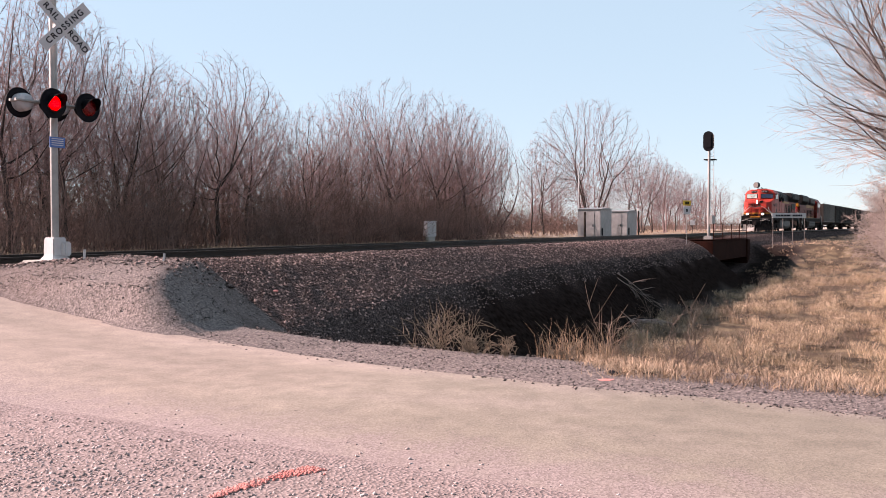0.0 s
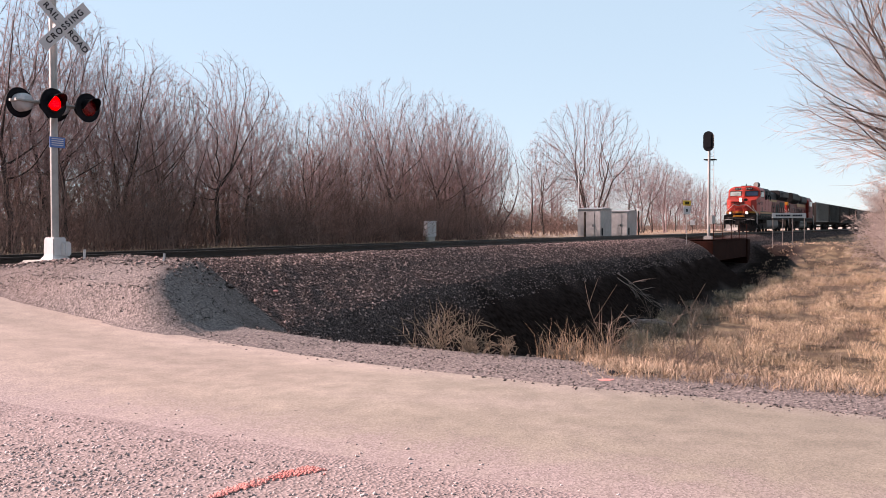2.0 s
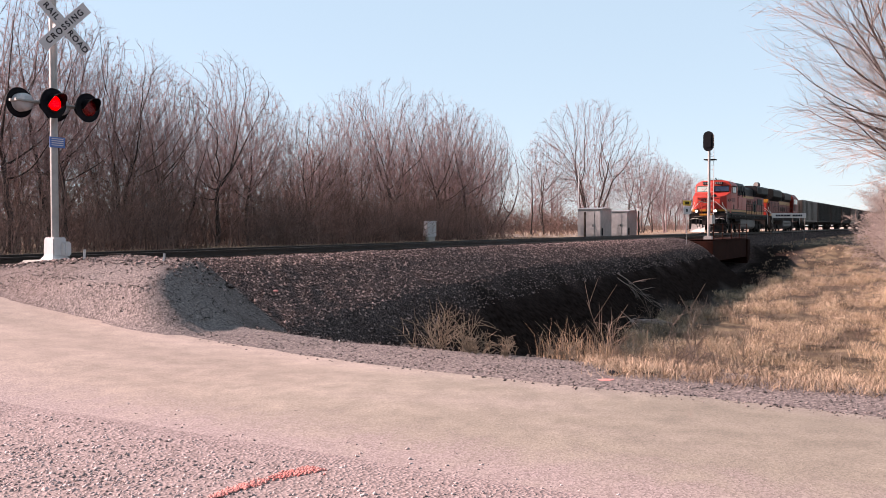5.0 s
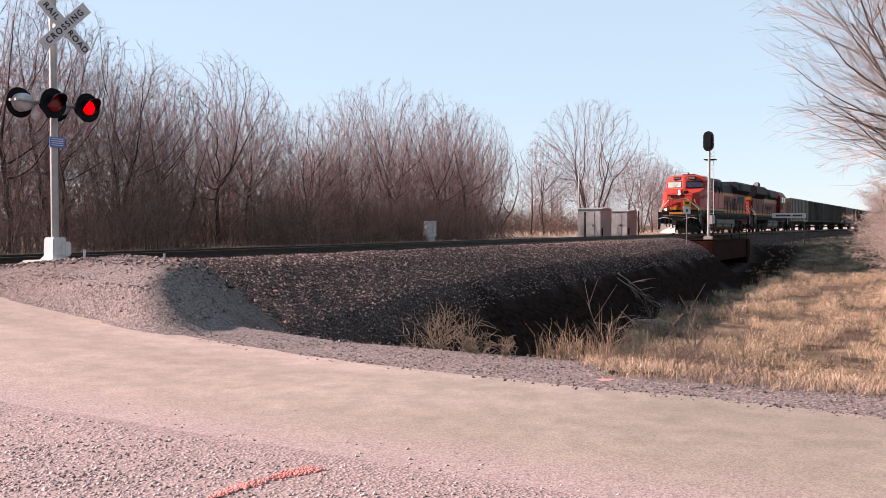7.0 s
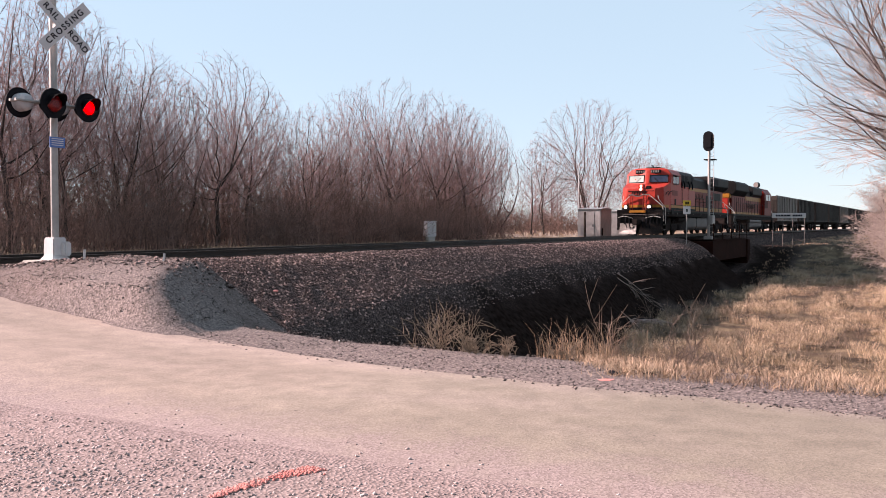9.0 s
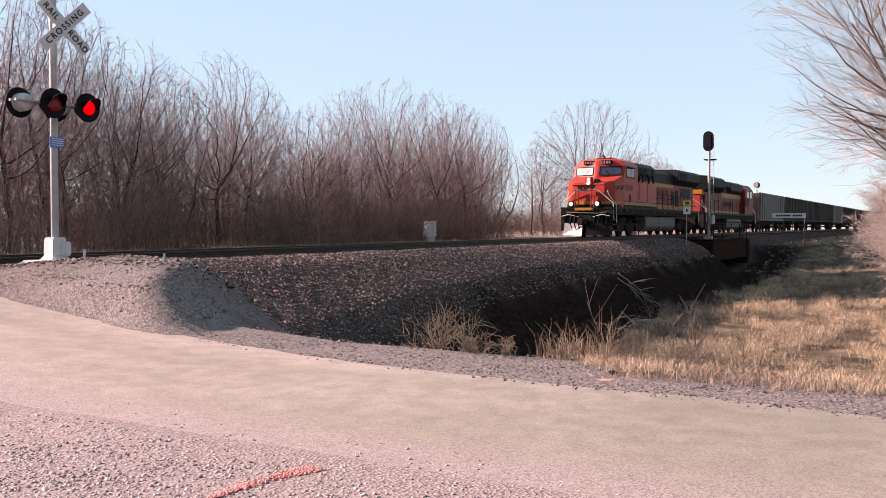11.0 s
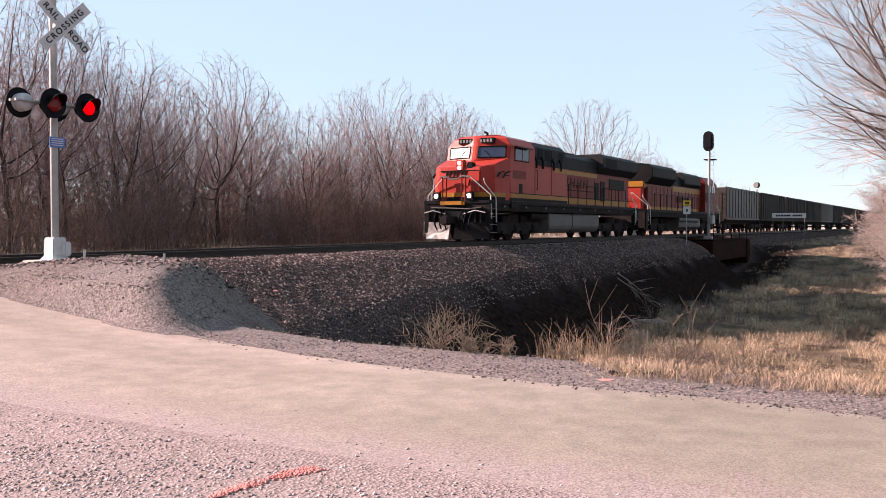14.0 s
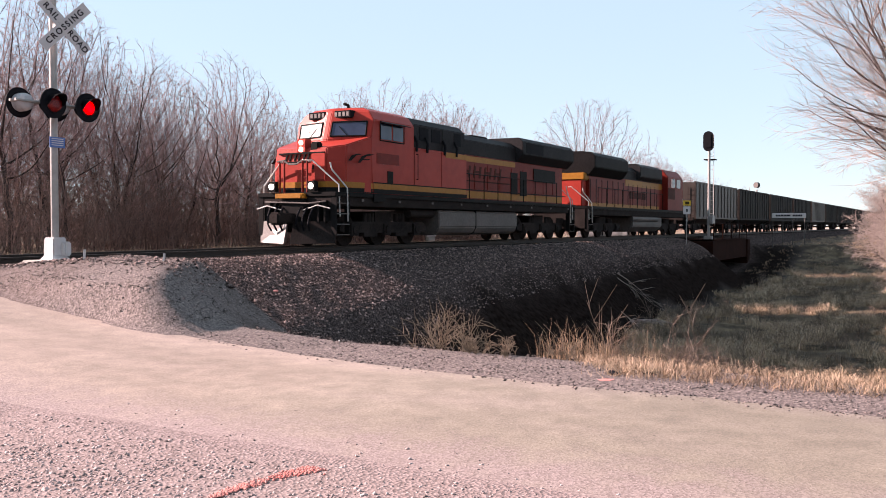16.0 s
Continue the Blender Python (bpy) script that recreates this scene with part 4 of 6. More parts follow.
LEAD = build_lead_locomotive()
SECOND = build_second_locomotive()
TRAIN = [(LEAD, 0.0), (SECOND, 22.3)]
car_a = build_coal_car(M_ALU, "grey aluminium coal car with ribbed sides, heaped with coal")
car_b = build_coal_car(M_COAL_CAR, "dark weathered steel coal car with ribbed sides, heaped with coal")
TRAIN += [(car_a, 45.7), (car_b, 61.9)]
for k in range(2, 14):
    TRAIN.append((copy_thing(car_b if k % 5 != 4 else car_a, pose(0, 0, 0)), 45.7 + 16.2 * k))


# ---- crossing signal ----
def build_crossing_signal():
    base = Vector((-10.44, -3.25, 0.0))
    z0 = float(ground_z(base.x, base.y))
    S = thing("crossing_signal", "silver railroad crossing signal mast with crossbuck and flashing red lamps", "crossing signal", pose(base.x, base.y, z0))
    part("footing", box(-0.42, 0.42, -0.42, 0.42, -0.25, 0.03, 0.02), M_CONCRETE, S, "weathered concrete footing")
    part("base_casting", loft([[(x * 0.22, y * 0.22, 0.03) for x, y in ((-1, -1), (1, -1), (1, 1), (-1, 1))], [(x * 0.15, y * 0.15, 0.10) for x, y in ((-1, -1), (1, -1), (1, 1), (-1, 1))], [(x * 0.14, y * 0.14, 0.46) for x, y in ((-1, -1), (1, -1), (1, 1), (-1, 1))]], 0.02), M_WHITE, S)
    part("junction_box", box(0.02, 0.17, -0.27, -0.10, 0.10, 0.38, 0.03), M_WHITE, S, "white painted junction box")
    part("mast", rod((0, 0, 0.4), (0, 0, 5.1), 0.07, 0.068, 18), M_SILVER, S)
    # frame that faces traffic from the near side
    part("crossarm", rod((-0.85, -0.06, 2.98), (0.85, -0.06, 2.98), 0.028, n=10), M_SILVER, S)
    part("crossarm", rod((-0.85, 0.10, 2.98), (0.85, 0.10, 2.98), 0.028, n=10), M_SILVER, S)
    part("arm_clamp", box(-0.1, 0.1, -0.1, 0.12, 2.88, 3.08, 0.02), M_SILVER, S)
    flaps = []
    for y, d, spots in ((-0.16, -1, (-0.18, 0.59)), (0.16, 1, (-0.56, 0.22))):
        for k, x in enumerate(spots):
            z = 2.97
            lamp = part("lamp_head", loft([[(x + r * math.cos(a), y + d * q, z + r * math.sin(a)) for a in [i * math.pi / 12 for i in range(24)]] for r, q in ((0.05, -0.215), (0.11, -0.195), (0.155, -0.14), (0.17, -0.05), (0.17, 0.10))]), M_GATE if d > 0 else M_SIGN_BLACK, S, "grey lamp housing" if d > 0 else "black lamp housing")
            inner = bmesh.new()
            a_n = 36
            rr = [[inner.verts.new((x + r * math.cos(i * 2 * math.pi / a_n), y + d * q, z + r * math.sin(i * 2 * math.pi / a_n))) for i in range(a_n)] for r, q in ((0.168, 0.06), (0.28, 0.06), (0.28, 0.075), (0.168, 0.075))]
            for i in range(a_n):
                j = (i + 1) % a_n
                for r0, r1 in ((0, 1), (1, 2), (2, 3), (3, 0)):
                    inner.faces.new((rr[r0][i], rr[r0][j], rr[r1][j], rr[r1][i]))
            part("background_disc", inner, M_SIGN_BLACK, lamp)
            hood = bmesh.new()
            hr = []
            for r, q in ((0.165, 0.08), (0.165, 0.36)):
                hr.append([hood.verts.new((x + r * math.cos(a), y + d * (q if r else 0) - d * (0.16 * (1 - math.sin(a)) if q > 0.2 else 0), z + r * math.sin(a))) for a in [math.radians(-15 + i * 210 / 18) for i in range(19)]])
            for i in range(18):
                hood.faces.new((hr[0][i], hr[0][i + 1], hr[1][i + 1], hr[1][i]))
            bmesh.ops.solidify(hood, geom=hood.faces, thickness=0.006)
            part("hood", hood, M_SIGN_BLACK, lamp)
            part("lens", loft([[(x + r * math.cos(a), y + d * q, z + r * math.sin(a)) for a in [i * math.pi / 12 for i in range(24)]] for r, q in ((0.16, 0.104), (0.15, 0.125), (0.08, 0.145))]), M_LENS, lamp, "red glass lens")
            if d < 0:
                part("reflector", rod((x, y + d * 0.101, z), (x, y + d * 0.1022, z), 0.135, n=24), G_BULB, lamp, "glowing red lamp reflector")
            if d < 0:
                # Added disc, no real lamp part: it covers the glow between flashes.
                fl = part("shutter", rod((0, -0.0004, -0.138), (0, 0.0004, -0.138), 0.138, n=24), M_LENSDARK, lamp, "added dark disc that blanks the lamp to flash it")
                fl.location = (x, y + d * 0.1031, z + 0.138)
                flaps.append((fl, k))
    # crossbuck, turned a little and offset to fit the camera's view
    C = pose(0.07, -0.25, 4.44, 90, 0, -14)
    part("crossbuck_bracket", box(-0.05, 0.05, -0.24, 0.0, 4.3, 4.5, 0.01), M_SILVER, S)
    for k, (ang, words) in enumerate(((45, (("CROSSING", 0.0),)), (-45, (("RAIL", -0.355), ("ROAD", 0.355))))):
        m = C @ Matrix.Rotation(radians(ang), 4, "Z") @ Matrix.Translation((0, 0, 0.012 if k == 0 else -0.004))
        bl = part("crossbuck_blade", box(-0.61, 0.61, -0.115, 0.115, -0.004, 0.004, 0.002), M_WHITE, S, "white reflective crossbuck blade")
        bl.matrix_basis = m
        for word, x in words:
            text_part("lettering", word, 0.16, M_SIGN_BLACK, bl, pose(x, 0, 0.006), 1.34 if k == 0 else 1.15)
    plate = part("blue_sign", box(-0.17, 0.17, -0.1, -0.085, 2.16, 2.36, 0.004), M_BLUE, S, "small blue emergency notice plate")
    for i in range(4):
        part("notice_bar", box(-0.13, 0.13, -0.104, -0.101, 2.2 + i * 0.04, 2.215 + i * 0.04), M_WHITE, plate)
    return flaps


M_LENSDARK = material("shutter_black", (0.02, 0.004, 0.004), (0.03, 0.006, 0.006), 0.3, 0.1, 0.7, bump=0)
FLAPS = build_crossing_signal()


# ---- wayside things ----
def build_block_signal():
    S = thing("block_signal", "silver railway block signal mast with black hooded head and ladder", "railway signal", pose(44.5, -2.9, -0.35))
    part("mast", rod((0, 0, 0), (0, 0, 6.6), 0.105, 0.09, 16), M_SILVER, S)
    part("base", box(-0.3, 0.3, -0.3, 0.3, -0.02, 0.25, 0.03), M_SILVER, S)
    part("junction_box", box(-0.42, 0.42, -0.36, -0.14, 1.1, 1.75, 0.03), M_SILVER, S)
    # head turned along the line towards trains from the other side
    head = [(0.37 * math.cos(a) , 6.72 + 0.37 * math.sin(a)) for a in [math.pi + k * math.pi / 10 for k in range(11)]] + [(0.37 * math.cos(a), 7.42 + 0.37 * math.sin(a)) for a in [k * math.pi / 10 for k in range(11)]]
    head_board = part("signal_head", prism(head, "x", -0.32, -0.24), M_SIGN_BLACK, S, "black oval signal backboard")
    for z in (6.72, 7.07, 7.42):
        part("signal_hood", rod((-0.24, 0, z), (0.2, 0, z - 0.03), 0.14, n=14), M_SIGN_BLACK, head_board)
    part("head_case", box(-0.36, -0.32, -0.2, 0.2, 6.6, 7.55, 0.015), M_SIGN_BLACK, S)
    for y in (-0.2, 0.2):
        part("ladder_rail", rod((0.65, y, 0.3), (0.55, y, 7.6), 0.022, n=6), M_SILVER, S)
    for i in range(22):
        part("ladder_rung", rod((0.64, -0.2, 0.6 + i * 0.32), (0.64, 0.2, 0.6 + i * 0.32), 0.012, n=5), M_SILVER, S)
    part("platform", box(0.0, 0.75, -0.4, 0.4, 5.75, 5.82, 0.01), M_BLACK, S)
    part("bracket", rod((0, 0, 6.2), (0.6, 0, 6.2), 0.03, n=6), M_BLACK, S)
    part("bracket", rod((0, 0, 7.4), (0.6, 0, 7.4), 0.025, n=6), M_SILVER, S)


build_block_signal()


def build_far_signal():
    """A second signal far down the line, its pale head showing over the train."""
    S = thing("block_signal", "distant pale railway signal with grey head on a slim mast", "railway signal", pose(98.0, 3.4, -0.4))
    part("mast", rod((0, 0, 0), (0, 0, 5.6), 0.12, 0.1, 12), M_SILVER, S)
    part("signal_head", rod((-0.2, 0.1, 6.2), (0.15, -0.1, 6.2), 0.36, n=20), M_TANK, S)
    part("ladder_rail", rod((0.2, 0.9, 0), (0.2, 0.9, 6.0), 0.04, n=6), M_SILVER, S)


build_far_signal()


def build_cabinet(x, y, w, d, h, label, yaw=0.0):
    z0 = float(ground_z(x, y))
    C = thing("signal_cabinet", label, "equipment cabinet", pose(x, y, z0, 0, 0, yaw))
    part("plinth", box(-w / 2 - 0.05, w / 2 + 0.05, -d / 2 - 0.05, d / 2 + 0.05, -0.2, 0.12, 0.02), M_CONCRETE, C)
    part("housing", box(-w / 2, w / 2, -d / 2, d / 2, 0.12, h - 0.1, 0.02), M_CABINET, C)
    part("roof", prism([(-w / 2 - 0.08, h - 0.1), (w / 2 + 0.08, h - 0.1), (w / 2 + 0.08, h - 0.06), (0, h + 0.07), (-w / 2 - 0.08, h - 0.06)], "y", -d / 2 - 0.08, d / 2 + 0.08, 0.01), M_CABINET, C)
    door = part("door", box(-w / 2 - 0.02, -w / 2 - 0.004, -0.45, 0.45, 0.25, h - 0.25, 0.008), M_CABINET, C)
    part("door_handle", box(-w / 2 - 0.07, -w / 2 - 0.02, -0.36, -0.31, 1.0, 1.2, 0.01), M_SIGN_BLACK, door)
    part("vent", box(-w / 2 + 0.2, -w / 2 + 0.55, -d / 2 - 0.02, -d / 2 - 0.003, 0.3, 0.9, 0.008), M_SIGN_BLACK, C)
    return C


build_cabinet(46.9, 6.6, 2.6, 1.9, 2.45, "bright aluminium signal equipment cabinet beside the track")
build_cabinet(53.6, 6.6, 2.6, 1.9, 2.35, "smaller aluminium signal equipment cabinet beside the track")
pole = thing("radio_pole", "slim white radio antenna pole behind the cabinets", "antenna pole", pose(47.5, 8.2, -0.45))
part("pole", rod((0, 0, 0), (0, 0, 5.2), 0.06, 0.04, 10), M_WHITE, pole)
part("antenna", rod((0, 0, 5.2), (0, 0, 6.2), 0.02, n=6), M_WHITE, pole)
post = thing("fence_post", "dark wooden post beside the cabinets", "post", pose(43.6, 6.2, -0.5))
part("post", rod((0, 0, 0), (0, 0, 2.2), 0.09, 0.08, 10), M_TIE, post)
post2 = thing("lamp_post", "short dark post with a small pale lamp on top", "post", pose(57.5, 6.3, -0.5))
part("post", rod((0, 0, 0), (0, 0, 2.5), 0.08, 0.07, 10), M_TIE, post2)
part("lamp", box(-0.12, 0.12, -0.12, 0.12, 2.5, 2.7, 0.03), M_WHITE, post2)
wb = thing("utility_box", "white utility box at the edge of the woods", "utility box", pose(25.9, 9.6, float(ground_z(25.9, 9.6)), 0, 0, -25))
part("stand", box(-0.25, 0.25, -0.2, 0.2, -0.1, 0.4, 0.02), M_CONCRETE, wb)
part("box", box(-0.33, 0.33, -0.25, 0.25, 0.4, 1.3, 0.04), M_WHITE, wb)
part("lid", box(-0.36, 0.36, -0.28, 0.28, 1.3, 1.36, 0.015), M_WHITE, wb)


def build_milepost():
    x, y = 38.0, -2.95
    P = thing("track_sign", "yellow plate over a white plate on a slim post", "sign", pose(x, y, float(ground_z(x, y)), 0, 0, -55))
    part("post", box(-0.02, 0.02, -0.02, 0.02, -0.3, 2.85), M_SILVER, P)
    a = part("yellow_plate", box(-0.27, 0.27, -0.06, -0.045, 2.57, 2.90, 0.01), M_SIGN_YELLOW, P, "yellow speed plate")
    for k in (-0.12, 0.02):
        part("digit_bar", box(k, k + 0.1, -0.066, -0.061, 2.65, 2.82), M_SIGN_BLACK, a)
    b = part("white_plate", box(-0.25, 0.25, -0.06, -0.045, 2.0, 2.51, 0.01), M_WHITE, P, "white plate")
    part("digit_bar", box(-0.05, 0.05, -0.066, -0.061, 2.16, 2.34), M_SIGN_BLACK, b)


build_milepost()


def build_station_sign():
    x, y = 60.0, -6.1
    P = thing("location_sign", "long white railway location sign with dark lettering on four posts", "sign", pose(x, y, float(ground_z(x, y)), 0, 0, -61))
    top = 1.72 - float(ground_z(x, y))
    board = part("board", box(-1.45, 1.45, -0.03, 0.03, top - 0.4, top, 0.015), M_WHITE, P)
    for k, (a, b) in enumerate(((-1.15, -0.98), (-0.94, -0.76), (-0.72, -0.5), (-0.46, -0.22), (-0.18, 0.1), (0.28, 0.48), (0.52, 0.72), (0.76, 0.92), (0.96, 1.12))):
        part("letter_bar", box(a, b, -0.038, -0.032, top - 0.28, top - 0.12), M_SIGN_BLACK, board)
    for k in (-1.35, -0.5, 0.35, 1.35):
        part("post", rod((k, 0.05, -0.3), (k, 0.05, top - 0.05), 0.035, n=8), M_TANK, P)


build_station_sign()
plate = thing("track_sign", "small white plate on a short post beyond the track", "sign", pose(66.0, 3.6, -0.45, 0, 0, -75))
part("post", box(-0.03, 0.03, -0.03, 0.03, -0.2, 1.3), M_TIE, plate)
part("plate", box(-0.22, 0.22, -0.05, -0.032, 1.15, 1.6, 0.01), M_WHITE, plate)


# ---- trees ----
def tubes(lines):
    """Vertices and triangles of tapered tubes through polylines of (points, radii)."""
    V, T, n0 = [], [], 0
    for pts, rad in lines:
        pts, rad = np.asarray(pts), np.asarray(rad)
        k = 3 if rad[0] < 0.03 else (5 if rad[0] < 0.08 else 8)
        d = np.gradient(pts, axis=0) if len(pts) > 2 else np.repeat(pts[1:] - pts[:1], 2, axis=0)
        d /= np.linalg.norm(d, axis=1)[:, None] + 1e-9
        ref = np.array([0.3, 0.9, 0.1]) if abs(d[0][2]) > 0.7 else np.array([0, 0, 1.0])
        u = np.cross(d, ref)
        u /= np.linalg.norm(u, axis=1)[:, None] + 1e-9
        w = np.cross(d, u)
        a = np.arange(k) * 2 * np.pi / k
        ring = pts[:, None] + rad[:, None, None] * (np.cos(a)[None, :, None] * u[:, None] + np.sin(a)[None, :, None] * w[:, None])
        V.append(ring.reshape(-1, 3))
        m = len(pts)
        i = (np.arange(m - 1)[:, None] * k + np.arange(k)[None]).ravel() + n0
        j = (np.arange(m - 1)[:, None] * k + (np.arange(k)[None] + 1) % k).ravel() + n0
        T.append(np.stack([i, j, j + k], 1))
        T.append(np.stack([i, j + k, i + k], 1))
        n0 += m * k
    return np.concatenate(V), np.concatenate(T)


def grow(r, p, d, length, rad, level, last, out, lift=0.15, counts=(9, 6, 6, 5), wiggle=0.13, spread=(32, 62), segs=(7, 5, 4, 2, 1)):
    """A branch with its side branches; lines are appended to out[level]."""
    n = segs[level]
    pts, dirs = [np.array(p)], []
    d = np.array(d, float)
    for i in range(n):
        d = d + r.normal(0, wiggle if level else wiggle * 0.5, 3) + np.array([0, 0, lift if level else 0.06])
        d /= np.linalg.norm(d)
        dirs.append(d)
        pts.append(pts[-1] + d * length / n)
    radii = rad * (1 - 0.8 * np.linspace(0, 1, n + 1) ** 1.1) + 0.002
    out[level].append((pts, radii))
    if level >= last:
        return
    c = counts[level]
    lo = 0.22 if level == 0 else 0.15
    for k in range(c):
        f = lo + (1 - lo) * (k + r.uniform(0, 1)) / c
        q = f * n
        i = min(int(q), n - 1)
        at = pts[i] + (pts[i + 1] - pts[i]) * (q - i)
        base = dirs[i]
        side = np.cross(base, r.normal(0, 1, 3))
        side /= np.linalg.norm(side) + 1e-9
        ang = math.radians(r.uniform(*spread))
        nd = base * math.cos(ang) + side * math.sin(ang)
        ln = length * r.uniform(0.38, 0.62) * (1.15 - 0.6 * f) if level == 0 else length * r.uniform(0.4, 0.65) * (1.1 - 0.4 * f)
        grow(r, at, nd, ln, max(radii[i] * r.uniform(0.38, 0.58), 0.0035), level + 1, last, out, lift, counts, wiggle, spread, segs)


def colonise(r, aims, stems, stride, kill, reach, heart):
    """Grows a branching skeleton from the stems towards the aim points. Returns nodes and parents."""
    P, parent = [], []
    for line in stems:
        for i, q in enumerate(line):
            parent.append(-1 if i == 0 else len(P) - 1)
            P.append(q)
    P = np.array(P)
    parent = list(parent)
    kids = np.zeros(len(P), int)
    for q in parent:
        if q >= 0:
            kids[q] += 1
    d = np.linalg.norm(aims[:, None] - P[None], axis=2)
    near, dist = d.argmin(1), d.min(1)
    core = 0.5 * np.linalg.norm(aims - heart, axis=1).max()
    for it in range(62):
        on = dist < (reach if it < 14 else 0.5 * reach)
        if not on.any():
            break
        v = aims[on] - P[near[on]]
        v /= np.linalg.norm(v, axis=1)[:, None] + 1e-9
        total = np.zeros_like(P)
        np.add.at(total, near[on], v)
        idx = np.unique(near[on])
        idx = idx[kids[idx] < 3]
        if not len(idx):
            break
        g = total[idx] / (np.linalg.norm(total[idx], axis=1)[:, None] + 1e-9) + r.normal(0, 0.11, (len(idx), 3))
        away = P[idx] - heart
        g += 0.38 * away / (np.linalg.norm(away, axis=1)[:, None] + 0.5) 
        g /= np.linalg.norm(g, axis=1)[:, None]
        # outer shoots grow outwards only and do not run along the crown's edge
        far = np.linalg.norm(away, axis=1)
        ok = (far < core) | ((g * away).sum(1) > 0.48 * far)
        idx, g = idx[ok], g[ok]
        if not len(idx):
            break
        fresh = P[idx] + g * stride
        kids[idx] += 1
        base = len(P)
        P = np.concatenate([P, fresh])
        kids = np.concatenate([kids, np.zeros(len(fresh), int)])
        parent += list(idx)
        d = np.linalg.norm(aims[:, None] - fresh[None], axis=2)
        j = d.argmin(1)
        m = d[np.arange(len(aims)), j]
        better = m < dist
        near[better], dist[better] = base + j[better], m[better]
        keep = dist > kill
        aims, near, dist = aims[keep], near[keep], dist[keep]
        if not len(aims):
            break
    return P, np.array(parent)


def spikes(r, at, along, length, rad, spread):
    """Fine twigs: slim three-sided spikes round the given directions."""
    n = len(at)
    d = along + r.normal(0, spread, (n, 3)) + np.array([0, 0, 0.12])
    d /= np.linalg.norm(d, axis=1)[:, None] + 1e-9
    u = np.cross(d, r.normal(0, 1, (n, 3)))
    u /= np.linalg.norm(u, axis=1)[:, None] + 1e-9
    w = np.cross(d, u)
    ln = length * r.uniform(0.5, 1.3, (n, 1))
    tip = at + d * ln
    V = np.stack([at + u * rad, at + (-0.5 * u + 0.87 * w) * rad, at + (-0.5 * u - 0.87 * w) * rad, tip], 1).reshape(-1, 3)
    k = (np.arange(n) * 4)[:, None]
    return V, np.concatenate([k + np.array([0, 1, 3]), k + np.array([1, 2, 3]), k + np.array([2, 0, 3])])


def crown_tree(seed, height, width, stems=1, low=0.22, aims=5000, kill=0.34, twigs=2, fork=0.3, stride=0.22, bark=M_BARK, twig=M_TWIG, thick=0.0062):
    """A round-crowned bare tree: trunk or stems, forking limbs, fine twigs over the whole crown."""
    r = np.random.default_rng(seed)
    q = r.normal(0, 1, (aims * 2, 3))
    q *= (r.uniform(0, 1, (aims * 2, 1)) ** (1 / 2.4)) / np.linalg.norm(q, axis=1)[:, None]
    lump = wave(q[:, 0] * 3 + q[:, 2] * 2, q[:, 1] * 3, 1.5, seed + 500)
    q = q[lump > -0.22][:aims]
    half = height * (1 - low) / 2
    pts = q * np.array([width / 2, width / 2, half]) + np.array([0, 0, height * low + half])
    lines = []
    for k in range(stems):
        a = 6.28 * k / stems + r.uniform(-0.5, 0.5)
        out = (0.0 if stems == 1 else 0.22 * width * r.uniform(0.5, 1.1))
        n = int(height * fork / stride)
        f = np.linspace(0, 1, n)[:, None]
        bow = r.normal(0, 0.25, 2)
        x = (0.12 * (stems > 1) + out * f ** 1.2) * math.cos(a) + bow[0] * f * f
        y = (0.12 * (stems > 1) + out * f ** 1.2) * math.sin(a) + bow[1] * f * f
        lines.append(np.concatenate([x, y, -0.2 + f * height * fork], 1) + r.normal(0, 0.025, (n, 3)))
    P, parent = colonise(r, pts, lines, stride, kill, 2.6, np.array([0, 0, height * 0.36]))
    n = len(P)
    e = 2.15
    area = np.zeros(n)
    for i in range(n - 1, -1, -1):
        if area[i] == 0:
            area[i] = thick ** e
        if parent[i] >= 0:
            area[parent[i]] += area[i]
    rad = area ** (1 / e)
    main = np.full(n, -1)
    for i in range(n):
        p = parent[i]
        if p >= 0 and (main[p] < 0 or rad[i] > rad[main[p]]):
            main[p] = i
    big, small = [], []
    for i in range(n):
        p = parent[i]
        if p >= 0 and main[p] == i:
            continue
        line = [] if p < 0 else [p]
        j = i
        while j >= 0:
            line.append(j)
            j = main[j]
        if len(line) < 2:
            continue
        if len(line) > 5:
            line = line[:2] + line[2:-1:2] + line[-1:]
        rr = rad[line].copy()
        if p >= 0:
            rr[0] = rr[1]
        (big if rr[0] > 0.026 else small).append((P[line], rr))
    v, t = tubes(big)
    trunk = tri_mesh("trunk", v, t, bark, True)
    v, t = tubes(small)
    thin = np.where((rad < 0.022) & (parent >= 0))[0]
    thin = np.repeat(thin, twigs)
    along = P[thin] - P[parent[thin]]
    along /= np.linalg.norm(along, axis=1)[:, None] + 1e-9
    v2, t2 = spikes(r, P[thin], along, 0.4, 0.006, 0.85)
    return trunk, tri_mesh("crown", np.concatenate([v, v2]), np.concatenate([t, t2 + len(v)]), twig, False)


def tree(meshes, name, label, x, y, scale, yaw, z=None, group="bare trees"):
    T = thing(name, label, "tree", pose(x, y, float(ground_z(x, y)) if z is None else z, 0, 0, yaw), group=group)
    T.scale = (scale, scale, scale)
    for nm, me in zip(("trunk", "crown"), meshes):
        o = new(nm, me)
        o.parent = T
    return T


